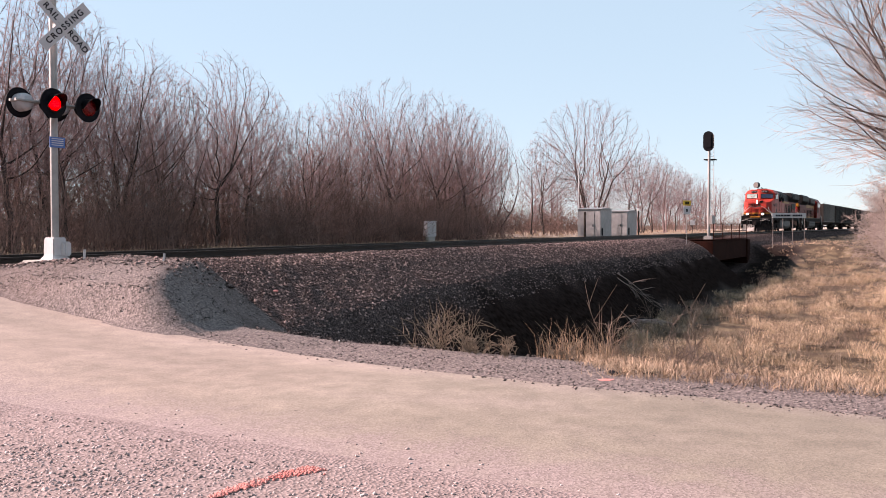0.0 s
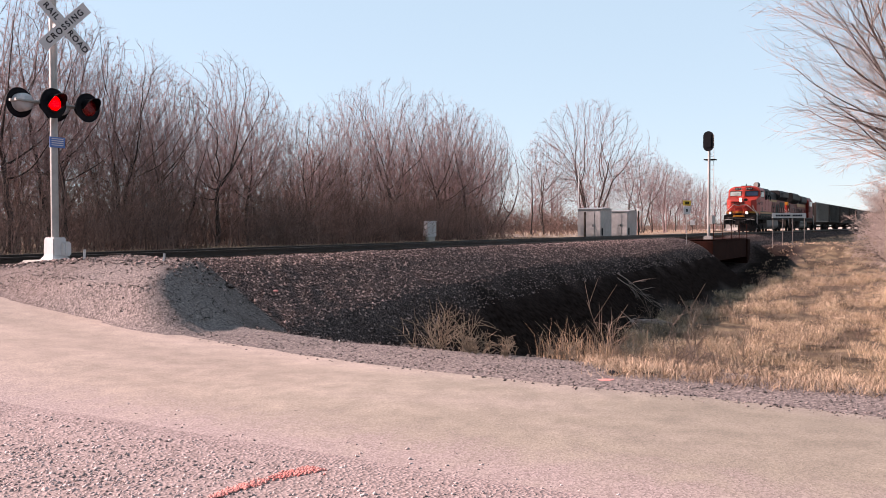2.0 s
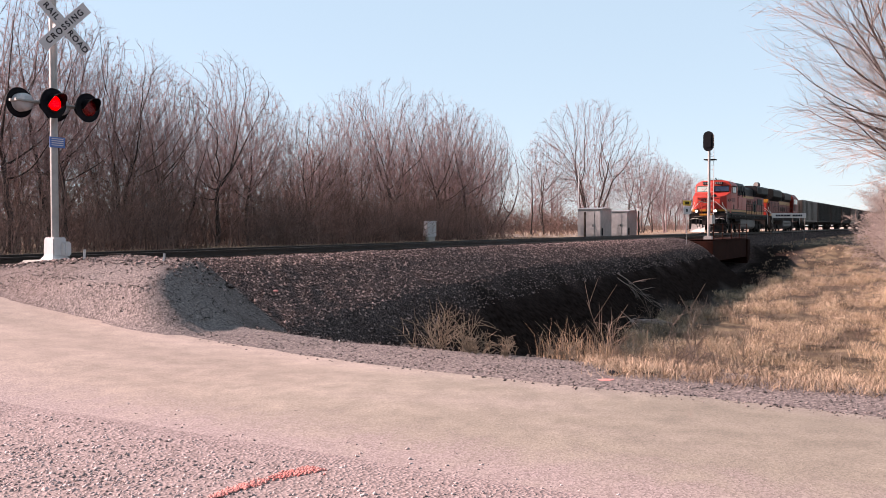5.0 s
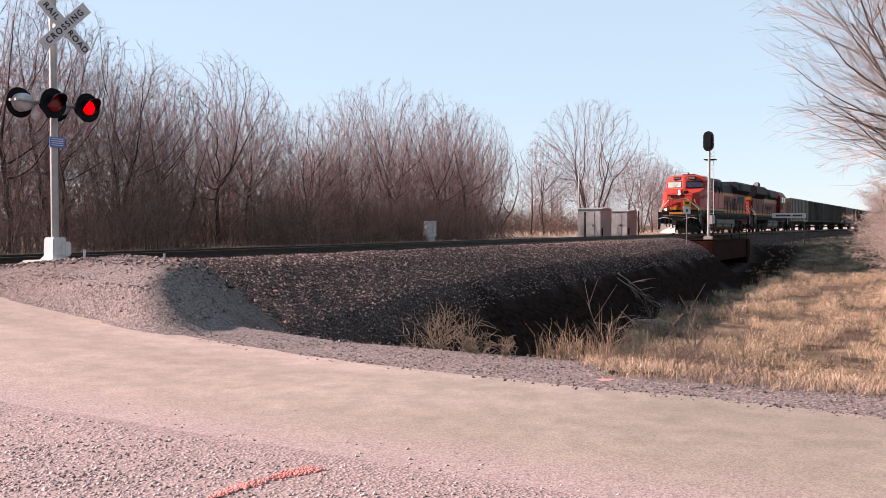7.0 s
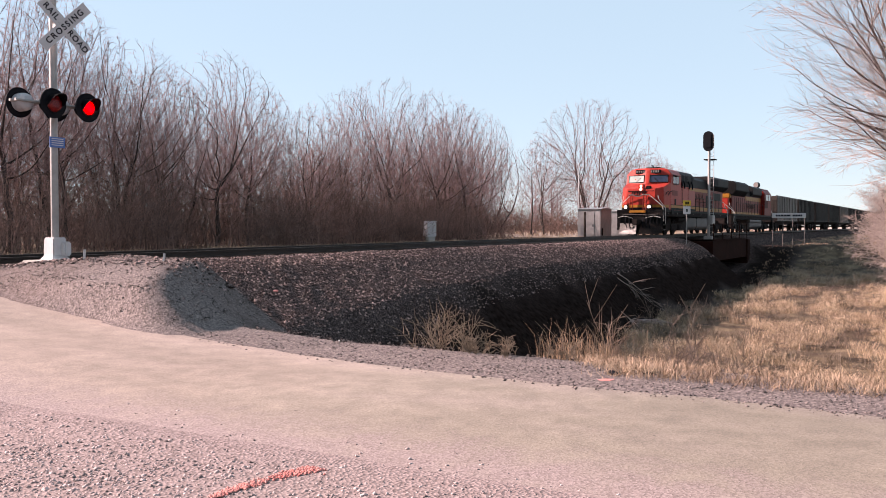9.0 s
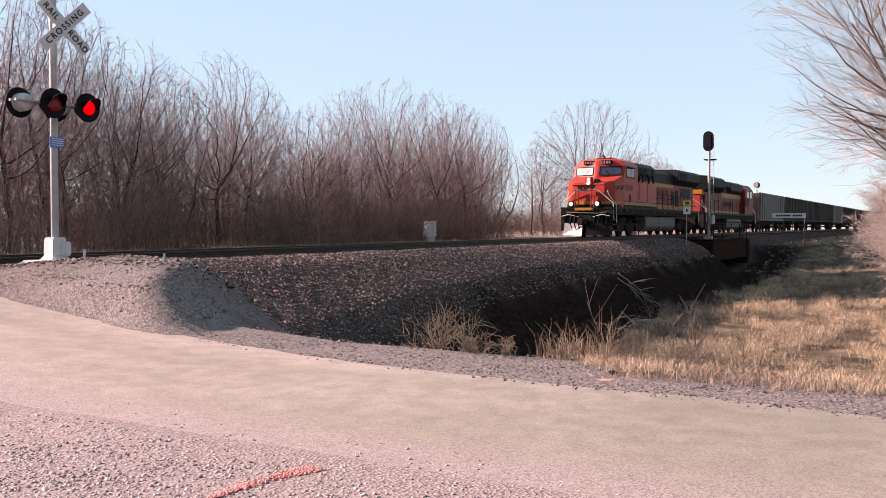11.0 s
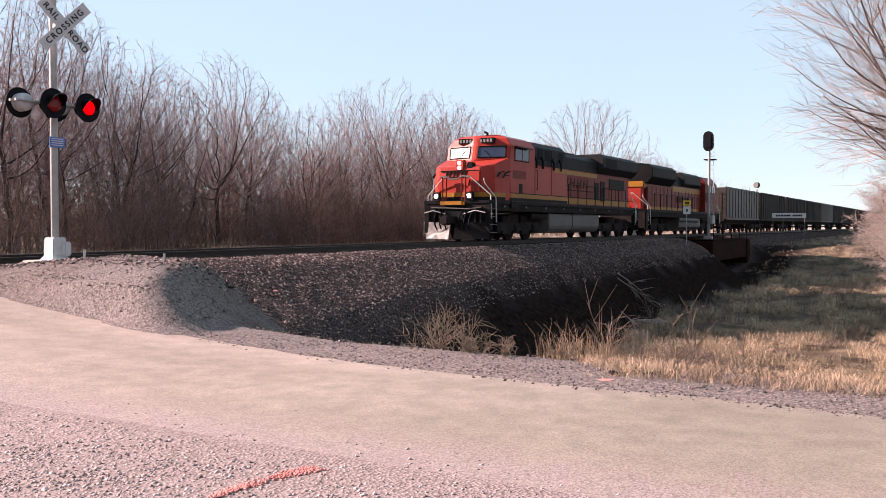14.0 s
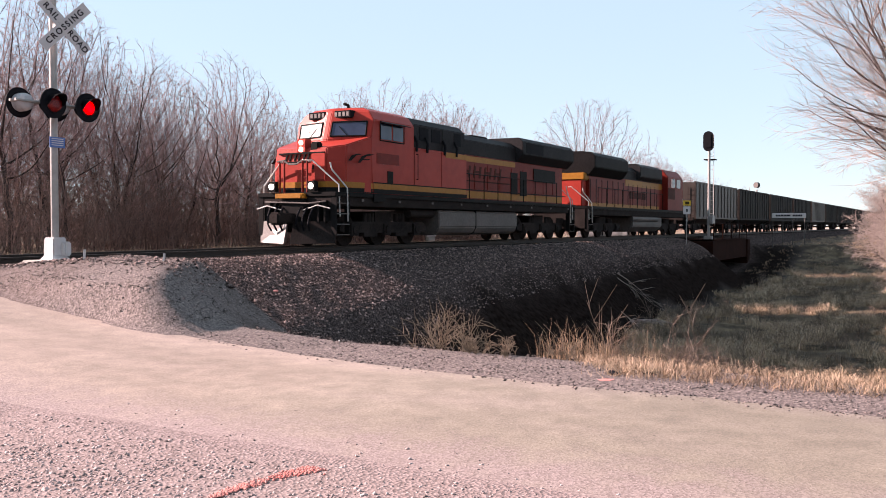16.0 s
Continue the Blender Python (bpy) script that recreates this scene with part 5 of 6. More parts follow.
# round-crowned trees of the wood's edge, slimmer ones inside it, and a many-stemmed one in the open
KINDS = [crown_tree(11, 9.4, 7.4, 1, 0.2), crown_tree(12, 9.4, 6.6, 2, 0.18), crown_tree(13, 9.6, 5.6, 1, 0.22), crown_tree(14, 9.2, 7.0, 3, 0.22, fork=0.36), crown_tree(19, 9.5, 6.2, 1, 0.25, fork=0.36)]
CHEAP = [crown_tree(16, 9.4, 6.4, 1, 0.2, 1700, 0.5, 2, stride=0.3, thick=0.0085), crown_tree(17, 9.4, 5.6, 1, 0.25, 1600, 0.5, 2, stride=0.3, thick=0.0085), crown_tree(18, 9.4, 7.0, 2, 0.2, 1700, 0.5, 2, stride=0.3, thick=0.0085)]
VASE = crown_tree(21, 14.0, 13.6, 6, 0.17, 8000, 0.44, 3, 0.42, stride=0.28, thick=0.008)
rw = np.random.default_rng(31)


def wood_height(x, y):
    """Height of the wood's canopy, fitted along sight lines to the camera's view."""
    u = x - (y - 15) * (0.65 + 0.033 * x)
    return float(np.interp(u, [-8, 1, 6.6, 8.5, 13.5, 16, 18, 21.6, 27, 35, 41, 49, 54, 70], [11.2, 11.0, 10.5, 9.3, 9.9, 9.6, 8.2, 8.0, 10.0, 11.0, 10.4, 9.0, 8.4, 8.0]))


def plant_woods():
    label = "leafless grey-brown tree with a rounded crown at the wood's edge"
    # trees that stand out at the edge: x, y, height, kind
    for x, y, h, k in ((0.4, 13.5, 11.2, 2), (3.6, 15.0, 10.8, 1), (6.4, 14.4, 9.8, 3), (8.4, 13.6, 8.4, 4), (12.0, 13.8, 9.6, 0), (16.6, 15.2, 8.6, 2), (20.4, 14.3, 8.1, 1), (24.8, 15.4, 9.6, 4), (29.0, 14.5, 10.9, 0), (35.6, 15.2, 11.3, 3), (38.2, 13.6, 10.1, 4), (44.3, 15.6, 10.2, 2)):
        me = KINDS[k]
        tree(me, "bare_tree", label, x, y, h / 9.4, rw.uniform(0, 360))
    for row, (y, gap, jit) in enumerate(((14.6, 4.6, 1.0), (17.6, 3.1, 1.3), (21.5, 3.8, 1.8), (27.0, 5.0, 2.4))):
        x = -5.0 + row * 2.0
        while x < 46 + row * 7:
            px, py = x + rw.uniform(-1, 1), y + rw.uniform(-jit, jit)
            x += gap * rw.uniform(0.75, 1.25) * (0.6 if x < 10 else 1.0)
            if px < 0.687 * py - 13.5:
                continue
            kinds = KINDS if row < 1 else CHEAP
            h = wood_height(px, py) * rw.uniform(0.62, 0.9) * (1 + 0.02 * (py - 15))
            tree(kinds[rw.integers(len(kinds))], "bare_tree", "leafless grey-brown tree in a dense winter wood", px, py, h / 9.4, rw.uniform(0, 360))
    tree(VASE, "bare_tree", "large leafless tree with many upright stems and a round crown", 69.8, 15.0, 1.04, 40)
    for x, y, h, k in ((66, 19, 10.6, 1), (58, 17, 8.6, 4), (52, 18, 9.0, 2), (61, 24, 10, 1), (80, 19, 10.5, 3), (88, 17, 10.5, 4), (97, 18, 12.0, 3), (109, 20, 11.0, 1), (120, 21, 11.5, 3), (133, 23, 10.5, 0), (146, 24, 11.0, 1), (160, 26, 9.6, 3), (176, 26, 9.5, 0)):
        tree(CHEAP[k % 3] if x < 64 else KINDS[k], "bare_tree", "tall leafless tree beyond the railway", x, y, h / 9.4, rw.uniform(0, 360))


plant_woods()


def far_wood():
    """The hazy far edge of the woods, joined: many small bare trees."""
    r = np.random.default_rng(77)
    base_v, base_t = tubes(sum(far_lines(r), []))
    V, T, n0 = [], [], 0
    for i in range(160):
        if i < 85:
            x, y = 95 + 480 * r.uniform(0, 1) ** 1.3, 15 + 70 * r.uniform(0, 1) ** 1.5
        elif i < 130:
            x, y = r.uniform(2, 75), r.uniform(30, 48)
        else:
            x, y = r.uniform(46, 120), r.uniform(24, 60)
        s, a = r.uniform(0.65, 0.95), r.uniform(0, 6.28)
        rot = np.array([[math.cos(a), -math.sin(a), 0], [math.sin(a), math.cos(a), 0], [0, 0, 1]])
        V.append((base_v * s) @ rot.T + np.array([x, y, float(ground_z(x, y))]))
        T.append(base_t + n0)
        n0 += len(base_v)
    ob = new("far_trees", tri_mesh("far_trees", np.concatenate(V), np.concatenate(T), M_TWIG))
    tagged(ob, "distant leafless woodland beyond the railway", "woodland", kind="stuff")


def far_lines(r):
    out = [[] for _ in range(4)]
    grow(r, (0, 0, -0.2), (0.05, 0, 1), 9.5, 0.16, 0, 3, out, 0.10, (10, 5, 3), segs=(4, 2, 1, 1))
    return out


far_wood()


def build_brush():
    """Undergrowth along the wood's edge: thin upright stems and tangled shoots."""
    r = np.random.default_rng(5)
    lines = [[] for _ in range(3)]
    for i in range(3300):
        x, y = r.uniform(-4, 44), 9.4 + abs(r.normal(0, 1)) * 3.6
        if x > 39 and y < 13:
            continue
        tall = i % 13 == 0
        thick = float(wave(x, y, 0.7, 27))
        if not tall and thick < r.uniform(-0.6, 0.3):
            continue
        h = r.uniform(2.5, 6.0) if tall else r.uniform(0.7, 2.6) * (1.1 + 0.8 * thick)
        if tall:
            y += 2.5
        z = float(ground_z(x, y))
        lean = 0.1 if tall else 0.3
        grow(r, (x, y, z - 0.05), (r.normal(0, lean), r.normal(0, lean), 1), h, r.uniform(0.015, 0.04) if tall else r.uniform(0.007, 0.016), 1, 2, lines, 0.05, (0, 12 if tall else 9), 0.12 if tall else 0.22, (25, 60), (0, 4, 1))
    v, t = tubes(lines[1] + lines[2])
    tagged(new("brush", tri_mesh("brush", v, t, M_BRUSH)), "tangled brown leafless undergrowth along the wood", "undergrowth", kind="stuff")


build_brush()


def build_thicket():
    """Tangled taller growth inside and behind the wood."""
    r = np.random.default_rng(6)
    lines = [[] for _ in range(3)]
    for i in range(1500):
        if i < 650:
            x, y = r.uniform(-2, 46), r.uniform(14, 27)
        elif i < 1100:
            x, y = r.uniform(40, 100), r.uniform(16, 34)
        else:
            x, y = r.uniform(90, 260), r.uniform(14, 50)
        if x < 0.687 * y - 12.2:
            continue
        z = float(ground_z(x, y))
        grow(r, (x, y, z - 0.05), (r.normal(0, 0.22), r.normal(0, 0.22), 1), r.uniform(1.4, 3.6), r.uniform(0.02, 0.035), 1, 2, lines, 0.03, (0, 13), 0.2, (30, 70), (0, 3, 1))
    v, t = tubes(lines[1] + [(p, q * 1.5) for p, q in lines[2]])
    tagged(new("thicket", tri_mesh("thicket", v, t, M_BRUSH)), "dense brown leafless thicket deep in the wood", "undergrowth", kind="stuff")


build_thicket()

def spreading_tree(seed, stem, limbs, reach, toward, rad):
    """A tree whose limbs spread mostly to one side."""
    r = np.random.default_rng(seed)
    out = [[] for _ in range(5)]
    top = np.array([0.4 * toward[0], 0.4 * toward[1], stem])
    n = 9
    pts = [np.array([0, 0, -0.2]) * (1 - f) + top * f + r.normal(0, 0.05, 3) for f in np.linspace(0, 1, n)]
    out[0].append((pts, rad * np.linspace(1.15, 0.35, n)))
    for k in range(limbs):
        f = 0.36 + 0.62 * (k + r.uniform(0, 1)) / limbs
        at = pts[min(int(f * (n - 1)), n - 2)]
        ang = math.atan2(toward[1], toward[0]) + r.normal(0, 0.75)
        up = r.uniform(1.0, 2.6)
        d = np.array([math.cos(ang), math.sin(ang), up])
        grow(r, at, d / np.linalg.norm(d), reach * r.uniform(0.65, 1.05) * (1.1 - 0.4 * f), rad * r.uniform(0.22, 0.36), 1, 4, out, 0.04, (0, 10, 6, 5), 0.14, (25, 55))
    v, t = tubes(out[0] + out[1])
    w, q = tubes(out[2] + out[3] + out[4])
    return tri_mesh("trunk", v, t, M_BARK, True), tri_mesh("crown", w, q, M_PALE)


def limb_tree(seed, toward, limbs):
    """A big tree by its limbs: height of the fork, turn from the main side, rise, length, radius."""
    r = np.random.default_rng(seed)
    out = [[] for _ in range(5)]
    pts = [np.array([0.05 * math.sin(k), 0.05 * math.cos(2 * k), -0.2 + 0.65 * k]) for k in range(9)]
    out[0].append((pts, np.linspace(0.27, 0.12, 9)))
    main = math.atan2(toward[1], toward[0])
    for z, turn, rise, length, rad in limbs:
        a = main + math.radians(turn)
        d = np.array([math.cos(a), math.sin(a), rise])
        grow(r, (0, 0, z), d / np.linalg.norm(d), length, rad, 1, 4, out, 0.05, (0, 14, 9, 7), 0.075, (20, 50), (7, 10, 5, 3, 1))
    v, t = tubes(out[0] + out[1] + [l for l in out[2] if l[1][0] > 0.022])
    w, q = tubes([l for l in out[2] if l[1][0] <= 0.022] + [(p, c * 0.66) for p, c in out[3] + out[4]])
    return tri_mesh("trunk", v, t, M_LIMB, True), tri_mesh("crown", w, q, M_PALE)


LEFTWARD = (-0.49, 0.87)
BIG_LIMBS = ((4.5, 0, 0.75, 6.6, 0.085), (4.5, 6, 1.0, 7.2, 0.085), (4.4, -10, 2.2, 6.8, 0.1), (4.6, -30, 1.3, 5.2, 0.055), (4.9, 28, 1.5, 5.4, 0.055), (4.5, 15, 0.9, 3.2, 0.04), (4.5, -20, 0.9, 3.2, 0.04),
             (4.8, 0, 1.7, 6.6, 0.07), (4.9, -50, 1.8, 5.2, 0.055), (4.7, 50, 2.0, 5.2, 0.055), (4.9, 180, 1.5, 4.5, 0.055), (4.9, 20, 3.0, 6.4, 0.055))
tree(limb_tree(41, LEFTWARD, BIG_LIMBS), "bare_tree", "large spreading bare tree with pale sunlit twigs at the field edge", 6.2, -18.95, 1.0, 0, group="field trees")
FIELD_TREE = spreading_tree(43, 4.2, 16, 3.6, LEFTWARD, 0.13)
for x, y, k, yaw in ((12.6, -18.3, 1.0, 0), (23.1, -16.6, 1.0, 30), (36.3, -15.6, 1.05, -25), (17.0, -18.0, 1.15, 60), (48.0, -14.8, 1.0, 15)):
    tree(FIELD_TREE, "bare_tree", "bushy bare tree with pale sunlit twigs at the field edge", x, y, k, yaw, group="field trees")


# ---- grass and stones ----
def tufts(name, label, mat, places, blades, h, width, lean, seed, wide=0.10):
    """Clumps of narrow bent blades, joined."""
    r = np.random.default_rng(seed)
    P = np.repeat(np.asarray(places), blades, axis=0)
    n = len(P)
    hh = P[:, 3] * h * r.uniform(0.5, 1.1, n)
    a = r.uniform(0, 2 * np.pi, n)
    off = r.normal(0, wide, (n, 2)) * np.minimum(P[:, 3:4], 1.5)
    out = np.stack([np.cos(a), np.sin(a)], 1) * (lean * r.uniform(0.2, 1.3, n))[:, None]
    b = r.uniform(0, 2 * np.pi, n)
    w = np.stack([np.cos(b), np.sin(b)], 1) * (width * r.uniform(0.6, 1.3, n))[:, None]
    root = np.concatenate([P[:, :2] + off, P[:, 2:3]], 1)
    zero = np.zeros((n, 1))
    mid = root + np.concatenate([out * hh[:, None] * 0.35, (hh * 0.6)[:, None]], 1)
    tip = root + np.concatenate([out * hh[:, None], (hh * (1 - 0.35 * lean))[:, None]], 1)
    W = np.concatenate([w, zero], 1)
    V = np.stack([root - W, root + W, mid - W * 0.8, mid + W * 0.8, tip], 1).reshape(-1, 3)
    k = (np.arange(n) * 5)[:, None]
    T = np.concatenate([k + np.array([0, 1, 3]), k + np.array([0, 3, 2]), k + np.array([2, 3, 4])])
    return tagged(new(name, tri_mesh(name, V, T, mat)), label, "grass", kind="stuff")


def scatter(n, x0, x1, y0, y1, keep, seed, lo=0.6, hi=1.2):
    r = np.random.default_rng(seed)
    x, y = r.uniform(x0, x1, n), r.uniform(y0, y1, n)
    ok = keep(x, -y, r.uniform(0, 1, n))
    x, y = x[ok], y[ok]
    return np.stack([x, y, road_top(x, y) - 0.02, r.uniform(lo, hi, len(x))], 1)


def plant_grass():
    patch = lambda s, v: wave(s, v, 0.9, 14) + 0.6 * wave(s, v, 2.6, 15)
    field = lambda s, v, u: (v > bank_line(s) + 0.8 * wave(s, v, 1.1, 13)) & (s > -10.9) & (u < 0.2 + 1.3 * patch(s, v))
    tufts("field_grass", "matted straw-coloured dry grass on the ditch banks", M_GRASS, scatter(17000, -11, 58, -26, -5, field, 51, 0.35, 1.3), 12, 0.5, 0.0045, 1.75, 52)
    far = lambda s, v, u: (v > 4.5)
    tufts("far_field_grass", "short dry grass beside the far track", M_GRASS, scatter(3500, 48, 140, -30, -3.4, far, 53), 7, 0.3, 0.01, 0.9, 54)
    reeds = lambda s, v, u: (v > bank_line(s) - 0.2) & (s > -11.75 + 0.4 * u) & (s < -6.5) & (v < 14.9 + 0.5 * wave(s, v, 2, 16)) & (wave(s, v, 1.5, 16) > 0.05)
    tufts("tall_grass", "tall orange-brown dry grass beside the road", M_REED, scatter(1900, -11.8, -6.5, -22, -7.5, reeds, 55, 0.3, 1.2), 24, 0.68, 0.0022, 0.4, 56)
    edge = lambda s, v, u: (v > 14.6 + 0.5 * wave(s, v, 2, 24)) & (s > -12.45 + 0.25 * wave(s, v, 3, 25)) & (u < 0.6 + 0.6 * wave(s, v, 2.5, 26))
    tufts("edge_grass", "pale trampled straw at the road shoulder", M_GRASS, scatter(3200, -12.7, -10.6, -22, -13.5, edge, 67, 0.3, 1.2), 14, 0.2, 0.003, 1.5, 68)
    verge = lambda s, v, u: u < 0.5 + 0.6 * wave(s, v, 0.8, 17)
    tufts("verge_grass", "dry grass between the track and the wood", M_GRASS, scatter(6000, -10, 70, 3.4, 9, verge, 57), 7, 0.35, 0.008, 0.8, 58)
    tufts("meadow_grass", "pale dry meadow beyond the railway", M_GRASS, scatter(3500, 44, 170, 4.5, 45, lambda s, v, u: u > 0, 59), 6, 0.4, 0.014, 0.8, 60)


plant_grass()


def plant_clumps():
    ok = lambda s, v, u: (v > bank_line(s) - 0.2) & ((wave(s, v, 0.9, 14) > -0.1) | (v < bank_line(s) + 0.5))
    tufts("straw_clump_grass", "matted bright straw tussocks drooping on the ditch bank", M_STRAWGRASS, scatter(1250, -8, 50, -24, -6, ok, 71, 0.45, 1.6), 95, 0.52, 0.0055, 1.25, 72, 0.17)
    brown = lambda s, v, u: (v > bank_line(s) - 0.4) & (wave(s, v, 0.8, 29) > -0.05)
    tufts("brown_tussock_grass", "dull brown matted grass between the straw tussocks", M_STRAW, scatter(1150, -10.5, 40, -24, -6.5, brown, 75, 0.4, 1.4), 70, 0.5, 0.005, 1.1, 76, 0.16)
    r = np.random.default_rng(73)
    lines = [[] for _ in range(3)]
    for x, y, z, k in scatter(1500, -8, 46, -22, -6.5, lambda s, v, u: (v > bank_line(s) - 0.9) & (wave(s, v, 1.1, 28) > 0.0), 74):
        grow(r, (x, y, z), (r.normal(0, 0.35), r.normal(0, 0.35), 1), r.uniform(0.35, 1.1), 0.006, 1, 2, lines, 0.0, (0, 8), 0.2, (30, 70), (0, 3, 1))
    # tall tangled weeds in front, beside the road and along the foot of the dark slope
    for x, y, z, k in scatter(1500, -11.4, 4, -15.6, -9.2, lambda s, v, u: (v > bank_line(s) - 0.5) & (v < bank_line(s) + 2.6) & (s > -11.4 + 0.6 * u) & (wave(s, v, 1.7, 30) > -0.2), 77):
        grow(r, (x, y, z), (r.normal(0, 0.28), r.normal(0, 0.28), 1), r.uniform(0.45, 1.0) * k, 0.005, 1, 2, lines, 0.0, (0, 8), 0.16, (25, 60), (0, 4, 1))
    v, t = tubes(lines[1] + lines[2])
    tagged(new("bank_brush", tri_mesh("bank_brush", v, t, M_WEED)), "dark dead weeds scattered over the ditch bank", "undergrowth", kind="stuff")


plant_clumps()


def stones(name, label, mat, places, size, seed):
    """Loose angular stones, joined."""
    r = np.random.default_rng(seed)
    b = bmesh.new()
    bmesh.ops.create_cone(b, cap_ends=False, segments=4, radius1=1, radius2=0, depth=1.0, matrix=Matrix.Translation((0, 0, 0.5)))
    bmesh.ops.create_cone(b, cap_ends=False, segments=4, radius1=0, radius2=1, depth=1.0, matrix=Matrix.Translation((0, 0, -0.5)))
    bmesh.ops.remove_doubles(b, verts=b.verts, dist=0.001)
    b.verts.index_update()
    base = np.array([v.co for v in b.verts])
    tri = np.array([[v.index for v in f.verts] for f in b.faces])
    b.free()
    n = len(places)
    m = base.shape[0]
    jit = base[None] * (1 + r.uniform(-0.35, 0.35, (n, m, 1)))
    a = r.uniform(0, 6.28, n)
    c, s = np.cos(a), np.sin(a)
    sc = size * places[:, 3:4] * r.uniform(0.6, 1.2, (n, 3))
    sc[:, 2] *= 0.7
    jit = jit * sc[:, None]
    x = jit[..., 0] * c[:, None] - jit[..., 1] * s[:, None]
    y = jit[..., 0] * s[:, None] + jit[..., 1] * c[:, None]
    V = np.stack([x, y, jit[..., 2]], -1) + places[:, None, :3] + np.array([0, 0, 0.02])
    T = (tri[None] + (np.arange(n) * m)[:, None, None]).reshape(-1, 3)
    return tagged(new(name, tri_mesh(name, V.reshape(-1, 3), T, mat)), label, "stones", kind="stuff")


def lay_stones():
    bed = lambda s, v, u: (v > 0.95) & (v < 7.5) & ~((s > 41.5) & (s < 56)) & (v < 0.7 + np.interp(s, [-9, -4, 2, 10, 40], [7.2, 6.0, 4.7, 4.0, 3.5])) & (u < 1.25 - v * 0.10) & ~((s < -11.8) & (s > -18.8))
    stones("ballast_stones", "dark angular railway ballast stones", M_STONE, scatter(40000, -11.5, 42, -7.5, -0.9, bed, 61, 0.4, 1.3), 0.042, 62)
    pad = lambda s, v, u: (s > far_edge(v) - 0.25 * u) & (s < -9.0) & (v > 2.2) & ((v < 8.4) | (s < -11.0))
    stones("gravel_stones", "grey crushed gravel on the road shoulder", M_PAD, scatter(24000, -14.2, -9, -22, -2.2, pad, 63, 0.3, 1.4), 0.016, 64)
    verge = lambda s, v, u: (4.6 * (s + 18.4) - 2.6 * (v - 13.2) > -1.5) & (u < 1 - step(-17.9, -16.2, s + 0.5 * wave(s, v, 2.2, 18)) ** 0.35)
    stones("loose_gravel", "coarse pinkish grey gravel beside the road", M_PEBBLE, scatter(85000, -21.2, -15.0, -18.2, -5, verge, 65, 0.3, 1.35), 0.014, 66)


lay_stones()

def paint_line():
    """Sprayed paint: the top stones along a short line are coloured."""
    r = np.random.default_rng(4)
    f = r.uniform(0, 1, 900)
    x, y = -17.9 + 0.82 * f, -14.36 - 0.16 * f * f + r.normal(0, 0.026, len(f)) * (0.6 + f)
    keep = r.uniform(0, 1, len(f)) < 0.35 + 0.65 * np.abs(np.sin(4.5 * f + 0.6))
    x, y = x[keep], y[keep]
    stones("paint_mark", "sprayed red survey line on the gravel", M_SPRAY, np.stack([x, y, road_top(x, y) - 0.014, r.uniform(0.5, 1.1, len(x))], 1), 0.014, 88)


paint_line()


def build_weed(x, y, h, n, seed, label):
    """A dead weed: thin pale stems with side shoots."""
    r = np.random.default_rng(seed)
    lines = [[] for _ in range(4)]
    z = float(ground_z(x, y))
    for k in range(n):
        grow(r, (r.normal(0, 0.12), r.normal(0, 0.12), -0.05), (r.normal(0, 0.3), r.normal(0, 0.3), 1), h * r.uniform(0.4, 1.1), 0.0022, 1, 2, lines, 0.0, (0, 9), 0.22, (20, 60), (0, 5, 2))
    W = thing("dead_weed", label, "weed", pose(x, y, z), group="dead weeds")
    v, t = tubes(lines[1] + lines[2])
    o = tagged(new("dead_shoot", tri_mesh("dead_shoot", v, t, M_STRAW)), kind="stuff")
    o.parent = W


for k, (x, y, h, n) in enumerate(((-11.6, -12.3, 0.7, 9), (-11.3, -12.6, 0.55, 10), (-11.7, -12.9, 0.4, 10), (-11.2, -12.1, 0.7, 8), (-11.8, -13.4, 0.3, 12), (-11.7, -14.1, 0.3, 10), (-2.0, -10.0, 0.9, 2), (0.5, -9.6, 0.9, 2), (2.5, -9.2, 1.0, 2), (-1.0, -10.6, 0.8, 2), (4.0, -8.8, 1.1, 2), (8.0, -7.6, 1.2, 3), (10.5, -7.0, 1.3, 2))):
    build_weed(x, y, h, n, 300 + k, "dead pale weed with thin branching stems on the bank")


def fallen_branch(x, y, yaw, length, seed, up=0.12):
    r = np.random.default_rng(seed)
    lines = [[] for _ in range(4)]
    slope = (float(ground_z(x + math.cos(yaw), y + math.sin(yaw))) - float(ground_z(x, y)))
    grow(r, (0, 0, up), (math.cos(yaw), math.sin(yaw), slope), length, 0.02, 1, 3, lines, -0.02, (0, 6, 3), 0.08, (20, 50))
    B = thing("fallen_branch", "pale dead branch lying on the ditch slope", "branch", pose(x, y, float(ground_z(x, y))), group="fallen branches")
    v, t = tubes(lines[1] + lines[2] + lines[3])
    o = new("limb", tri_mesh("limb", v, t, M_PALE))
    o.parent = B


fallen_branch(18.0, -4.9, -0.85, 2.4, 401, 0.4)
fallen_branch(17.7, -5.0, -0.75, 2.0, 402, 0.3)
fallen_branch(14.3, -6.3, -1.2, 1.4, 405, 0.25)
fallen_branch(-10.6, -13.3, -0.4, 1.1, 403)
for x, y, h in ((-11.2, -5.0, 0.16), (-10.6, -6.29, 0.14), (-10.9, -10.2, 0.18)):
    K = thing("marker_stake", "small white marker stake in the gravel", "stake", pose(x, y, float(ground_z(x, y)), 4, 3, 20), group="marker stakes")
    part("stake", box(-0.025, 0.025, -0.012, 0.012, -0.1, h, 0.004), M_WHITE, K)
plank = thing("broken_plank", "short weathered plank end lying on the shoulder", "plank", pose(-10.6, -9.6, float(ground_z(-10.6, -9.6)) + 0.06, 0, 18, -35))
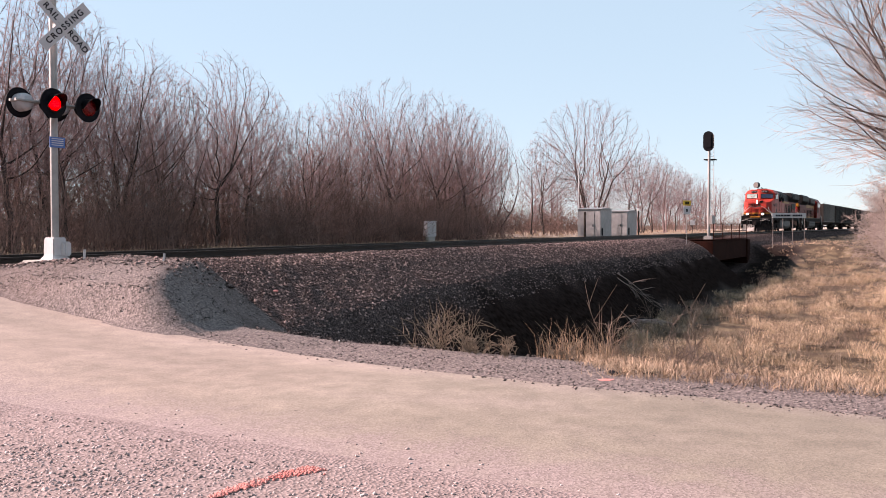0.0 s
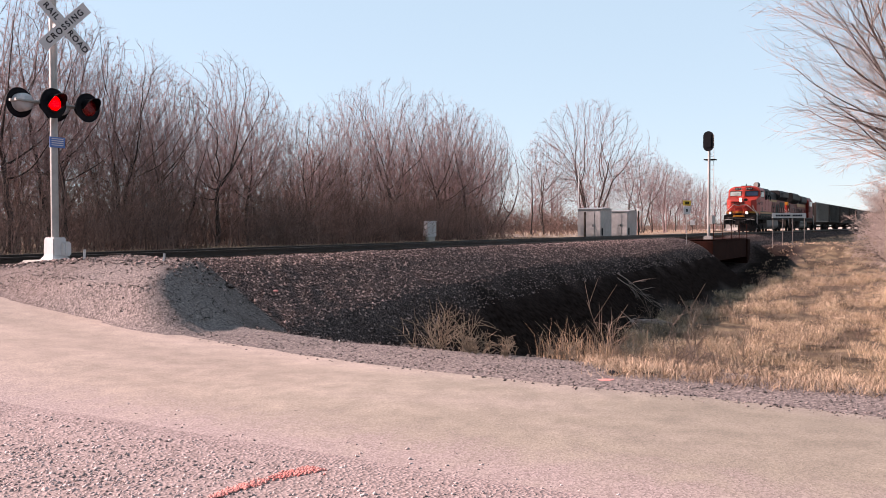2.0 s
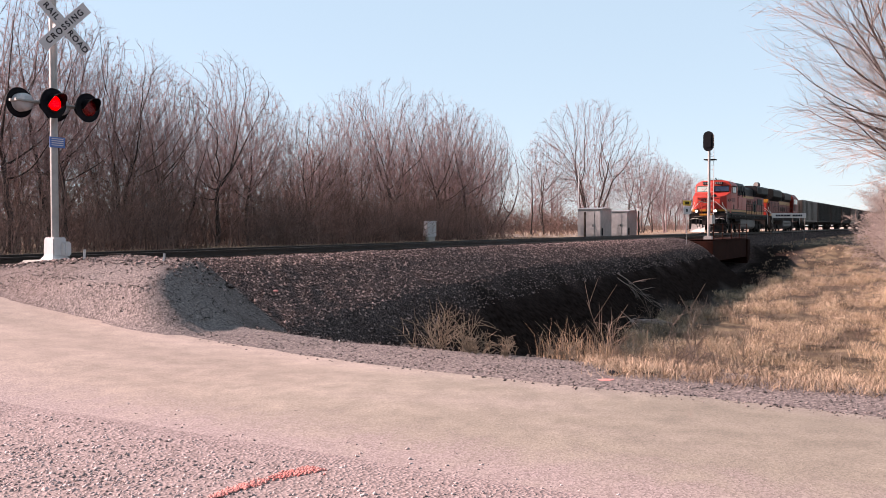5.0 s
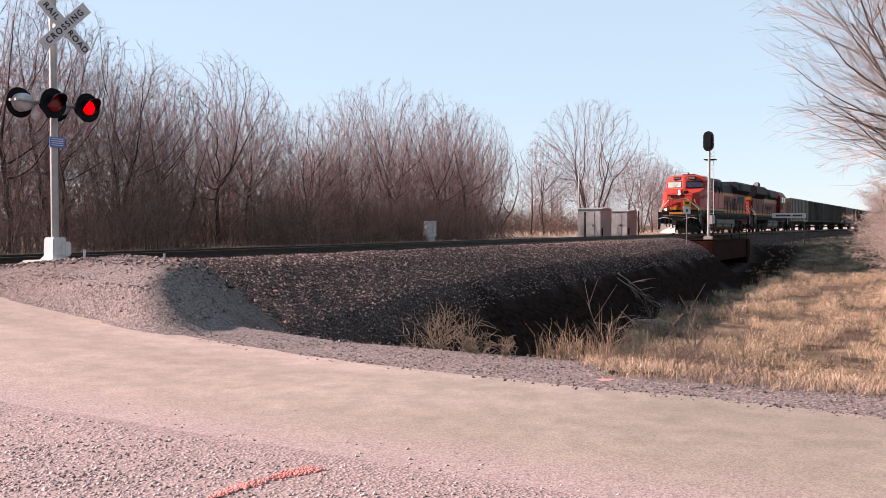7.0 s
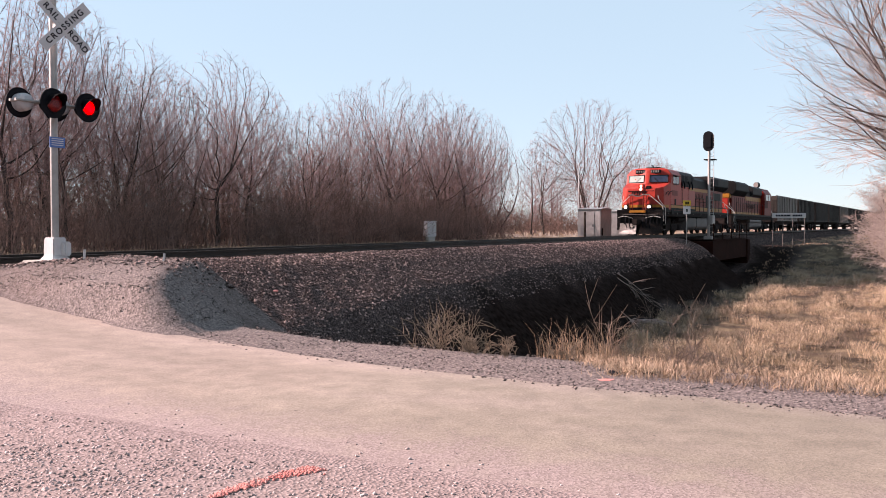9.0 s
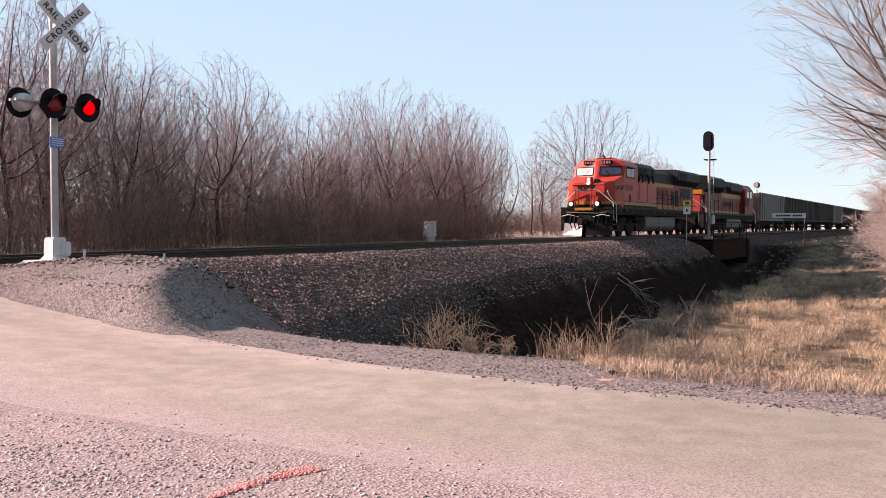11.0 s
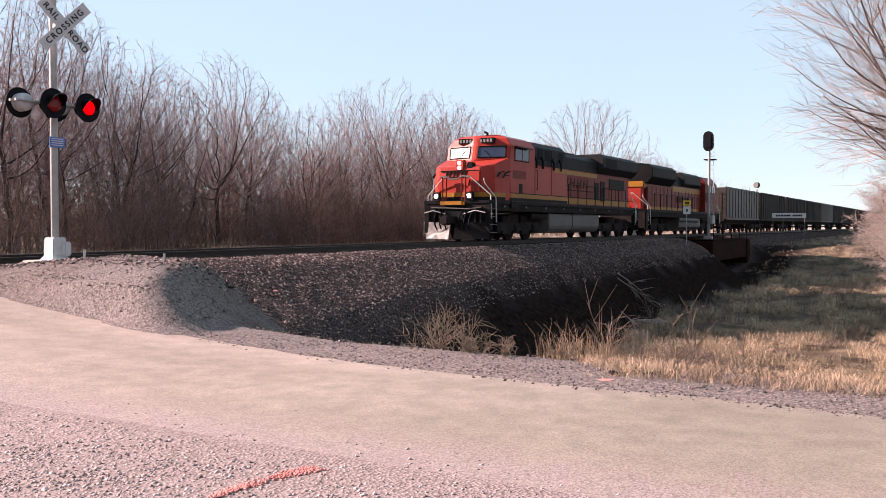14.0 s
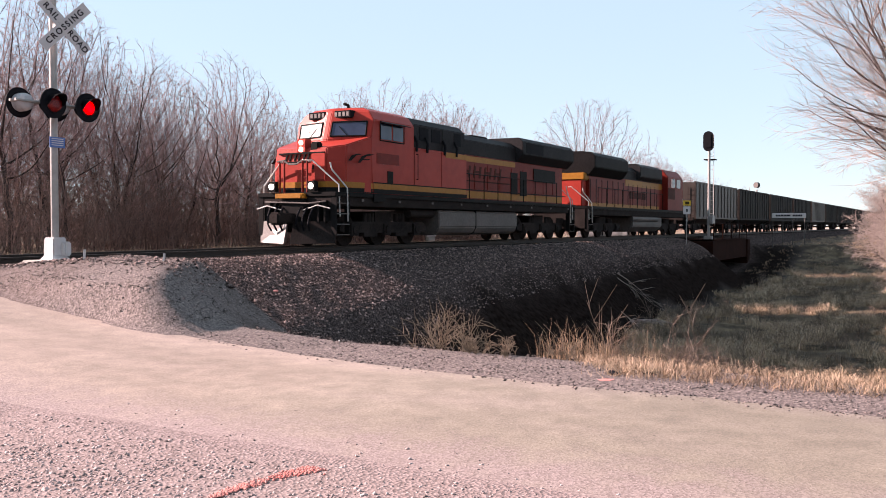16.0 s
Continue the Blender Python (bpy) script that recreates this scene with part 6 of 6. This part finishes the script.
part("plank", box(-0.3, 0.3, -0.06, 0.06, -0.02, 0.02, 0.006), M_TIE, plank)


def stick_heap(x, y, yaw, seed):
    """Pale sticks heaped crosswise on the weeds."""
    r = np.random.default_rng(seed)
    H = thing("stick_heap", "heap of pale dead sticks lying on the weeds", "sticks", pose(x, y, float(ground_z(x, y)) + 0.35, 0, 0, math.degrees(yaw)))
    for k in range(9):
        a, ln, c = r.normal(0, 0.22), r.uniform(0.8, 1.7), r.uniform(-0.3, 0.3)
        pts = [(c + f * ln * math.cos(a), f * ln * math.sin(a) + r.normal(0, 0.05), 0.12 + 0.1 * r.uniform(-1, 1) - 0.5 * f * f) for f in (-0.5, -0.2, 0.15, 0.5)]
        part("stick", bent(pts, r.uniform(0.012, 0.022), 5), M_PALE, H)
    part("weed_bed", bent([(-0.7, 0, -0.45), (-0.2, 0.05, 0.02), (0.3, -0.04, 0.0), (0.7, 0, -0.45)], 0.03, 6), M_STRAW, H)


stick_heap(15.2, -7.05, -1.06, 411)


def scrap(x, y, size, mat, label, seed, flat=0.25):
    """A crumpled bit of litter."""
    r = random.Random(seed)
    b = bmesh.new()
    bmesh.ops.create_icosphere(b, subdivisions=2, radius=1.0)
    for v in b.verts:
        v.co = Vector((v.co.x * size * r.uniform(0.7, 1.2), v.co.y * size * 0.6 * r.uniform(0.7, 1.2), v.co.z * size * flat * r.uniform(0.6, 1.3)))
    S = thing("litter", label, "litter", pose(x, y, float(road_top(x, y)) + size * flat * 0.6, 0, 0, r.uniform(0, 180)))
    part("scrap", b, mat, S)


scrap(-4.6, -3.76, 0.07, M_SPRAY, "red plastic scrap on the ballast slope", 1, 0.5)
scrap(-12.75, -15.0, 0.1, M_SPRAY, "flattened red scrap on the road shoulder", 2, 0.06)
scrap(-12.35, -14.95, 0.15, M_SIGN_BLACK, "torn black rubber strip on the road shoulder", 3, 0.1)
scrap(-12.2, -15.3, 0.13, M_SIGN_BLACK, "torn black rubber strip on the road shoulder", 4, 0.1)


# ---- movement ----
def motions():
    times = [i * 0.5 for i in range(33)]
    for ob, u in TRAIN:
        walk(ob, [(t, pose(run_s(t) + u, 0, 0)) for t in times])
    # wheels roll with the train
    fine = [i * 16.0 / 120 for i in range(121)]
    for ob in [c for car, u in TRAIN for c in car.children if c.data is WHEELSET]:
        x, r = ob.location.x, ob.location.z
        walk(ob, [(t, Matrix.Translation((x, 0, r)) @ Matrix.Rotation((run_s(t) - run_s(0)) / r, 4, "Y")) for t in fine])
    # the two lamps flash in turn as added shutters swing up from the glow
    for ob, k in FLAPS:
        at = ob.location.copy()
        rows, t, n = [], 0.36, 0
        shut = lambda on: Matrix.Translation(at) @ Matrix.Rotation(radians(85 if on else 0), 4, "X")
        lit = k == 0
        rows.append((0.0, shut(lit)))
        while t < 15.95:
            rows.append((t - 0.034, shut(lit)))
            lit = (n % 2 == 0) == (k == 1)
            rows.append((t + 0.034, shut(lit)))
            n += 1
            t = 0.36 + 0.5133 * n
        rows.append((16.0, shut(lit)))
        walk(ob, rows)


motions()
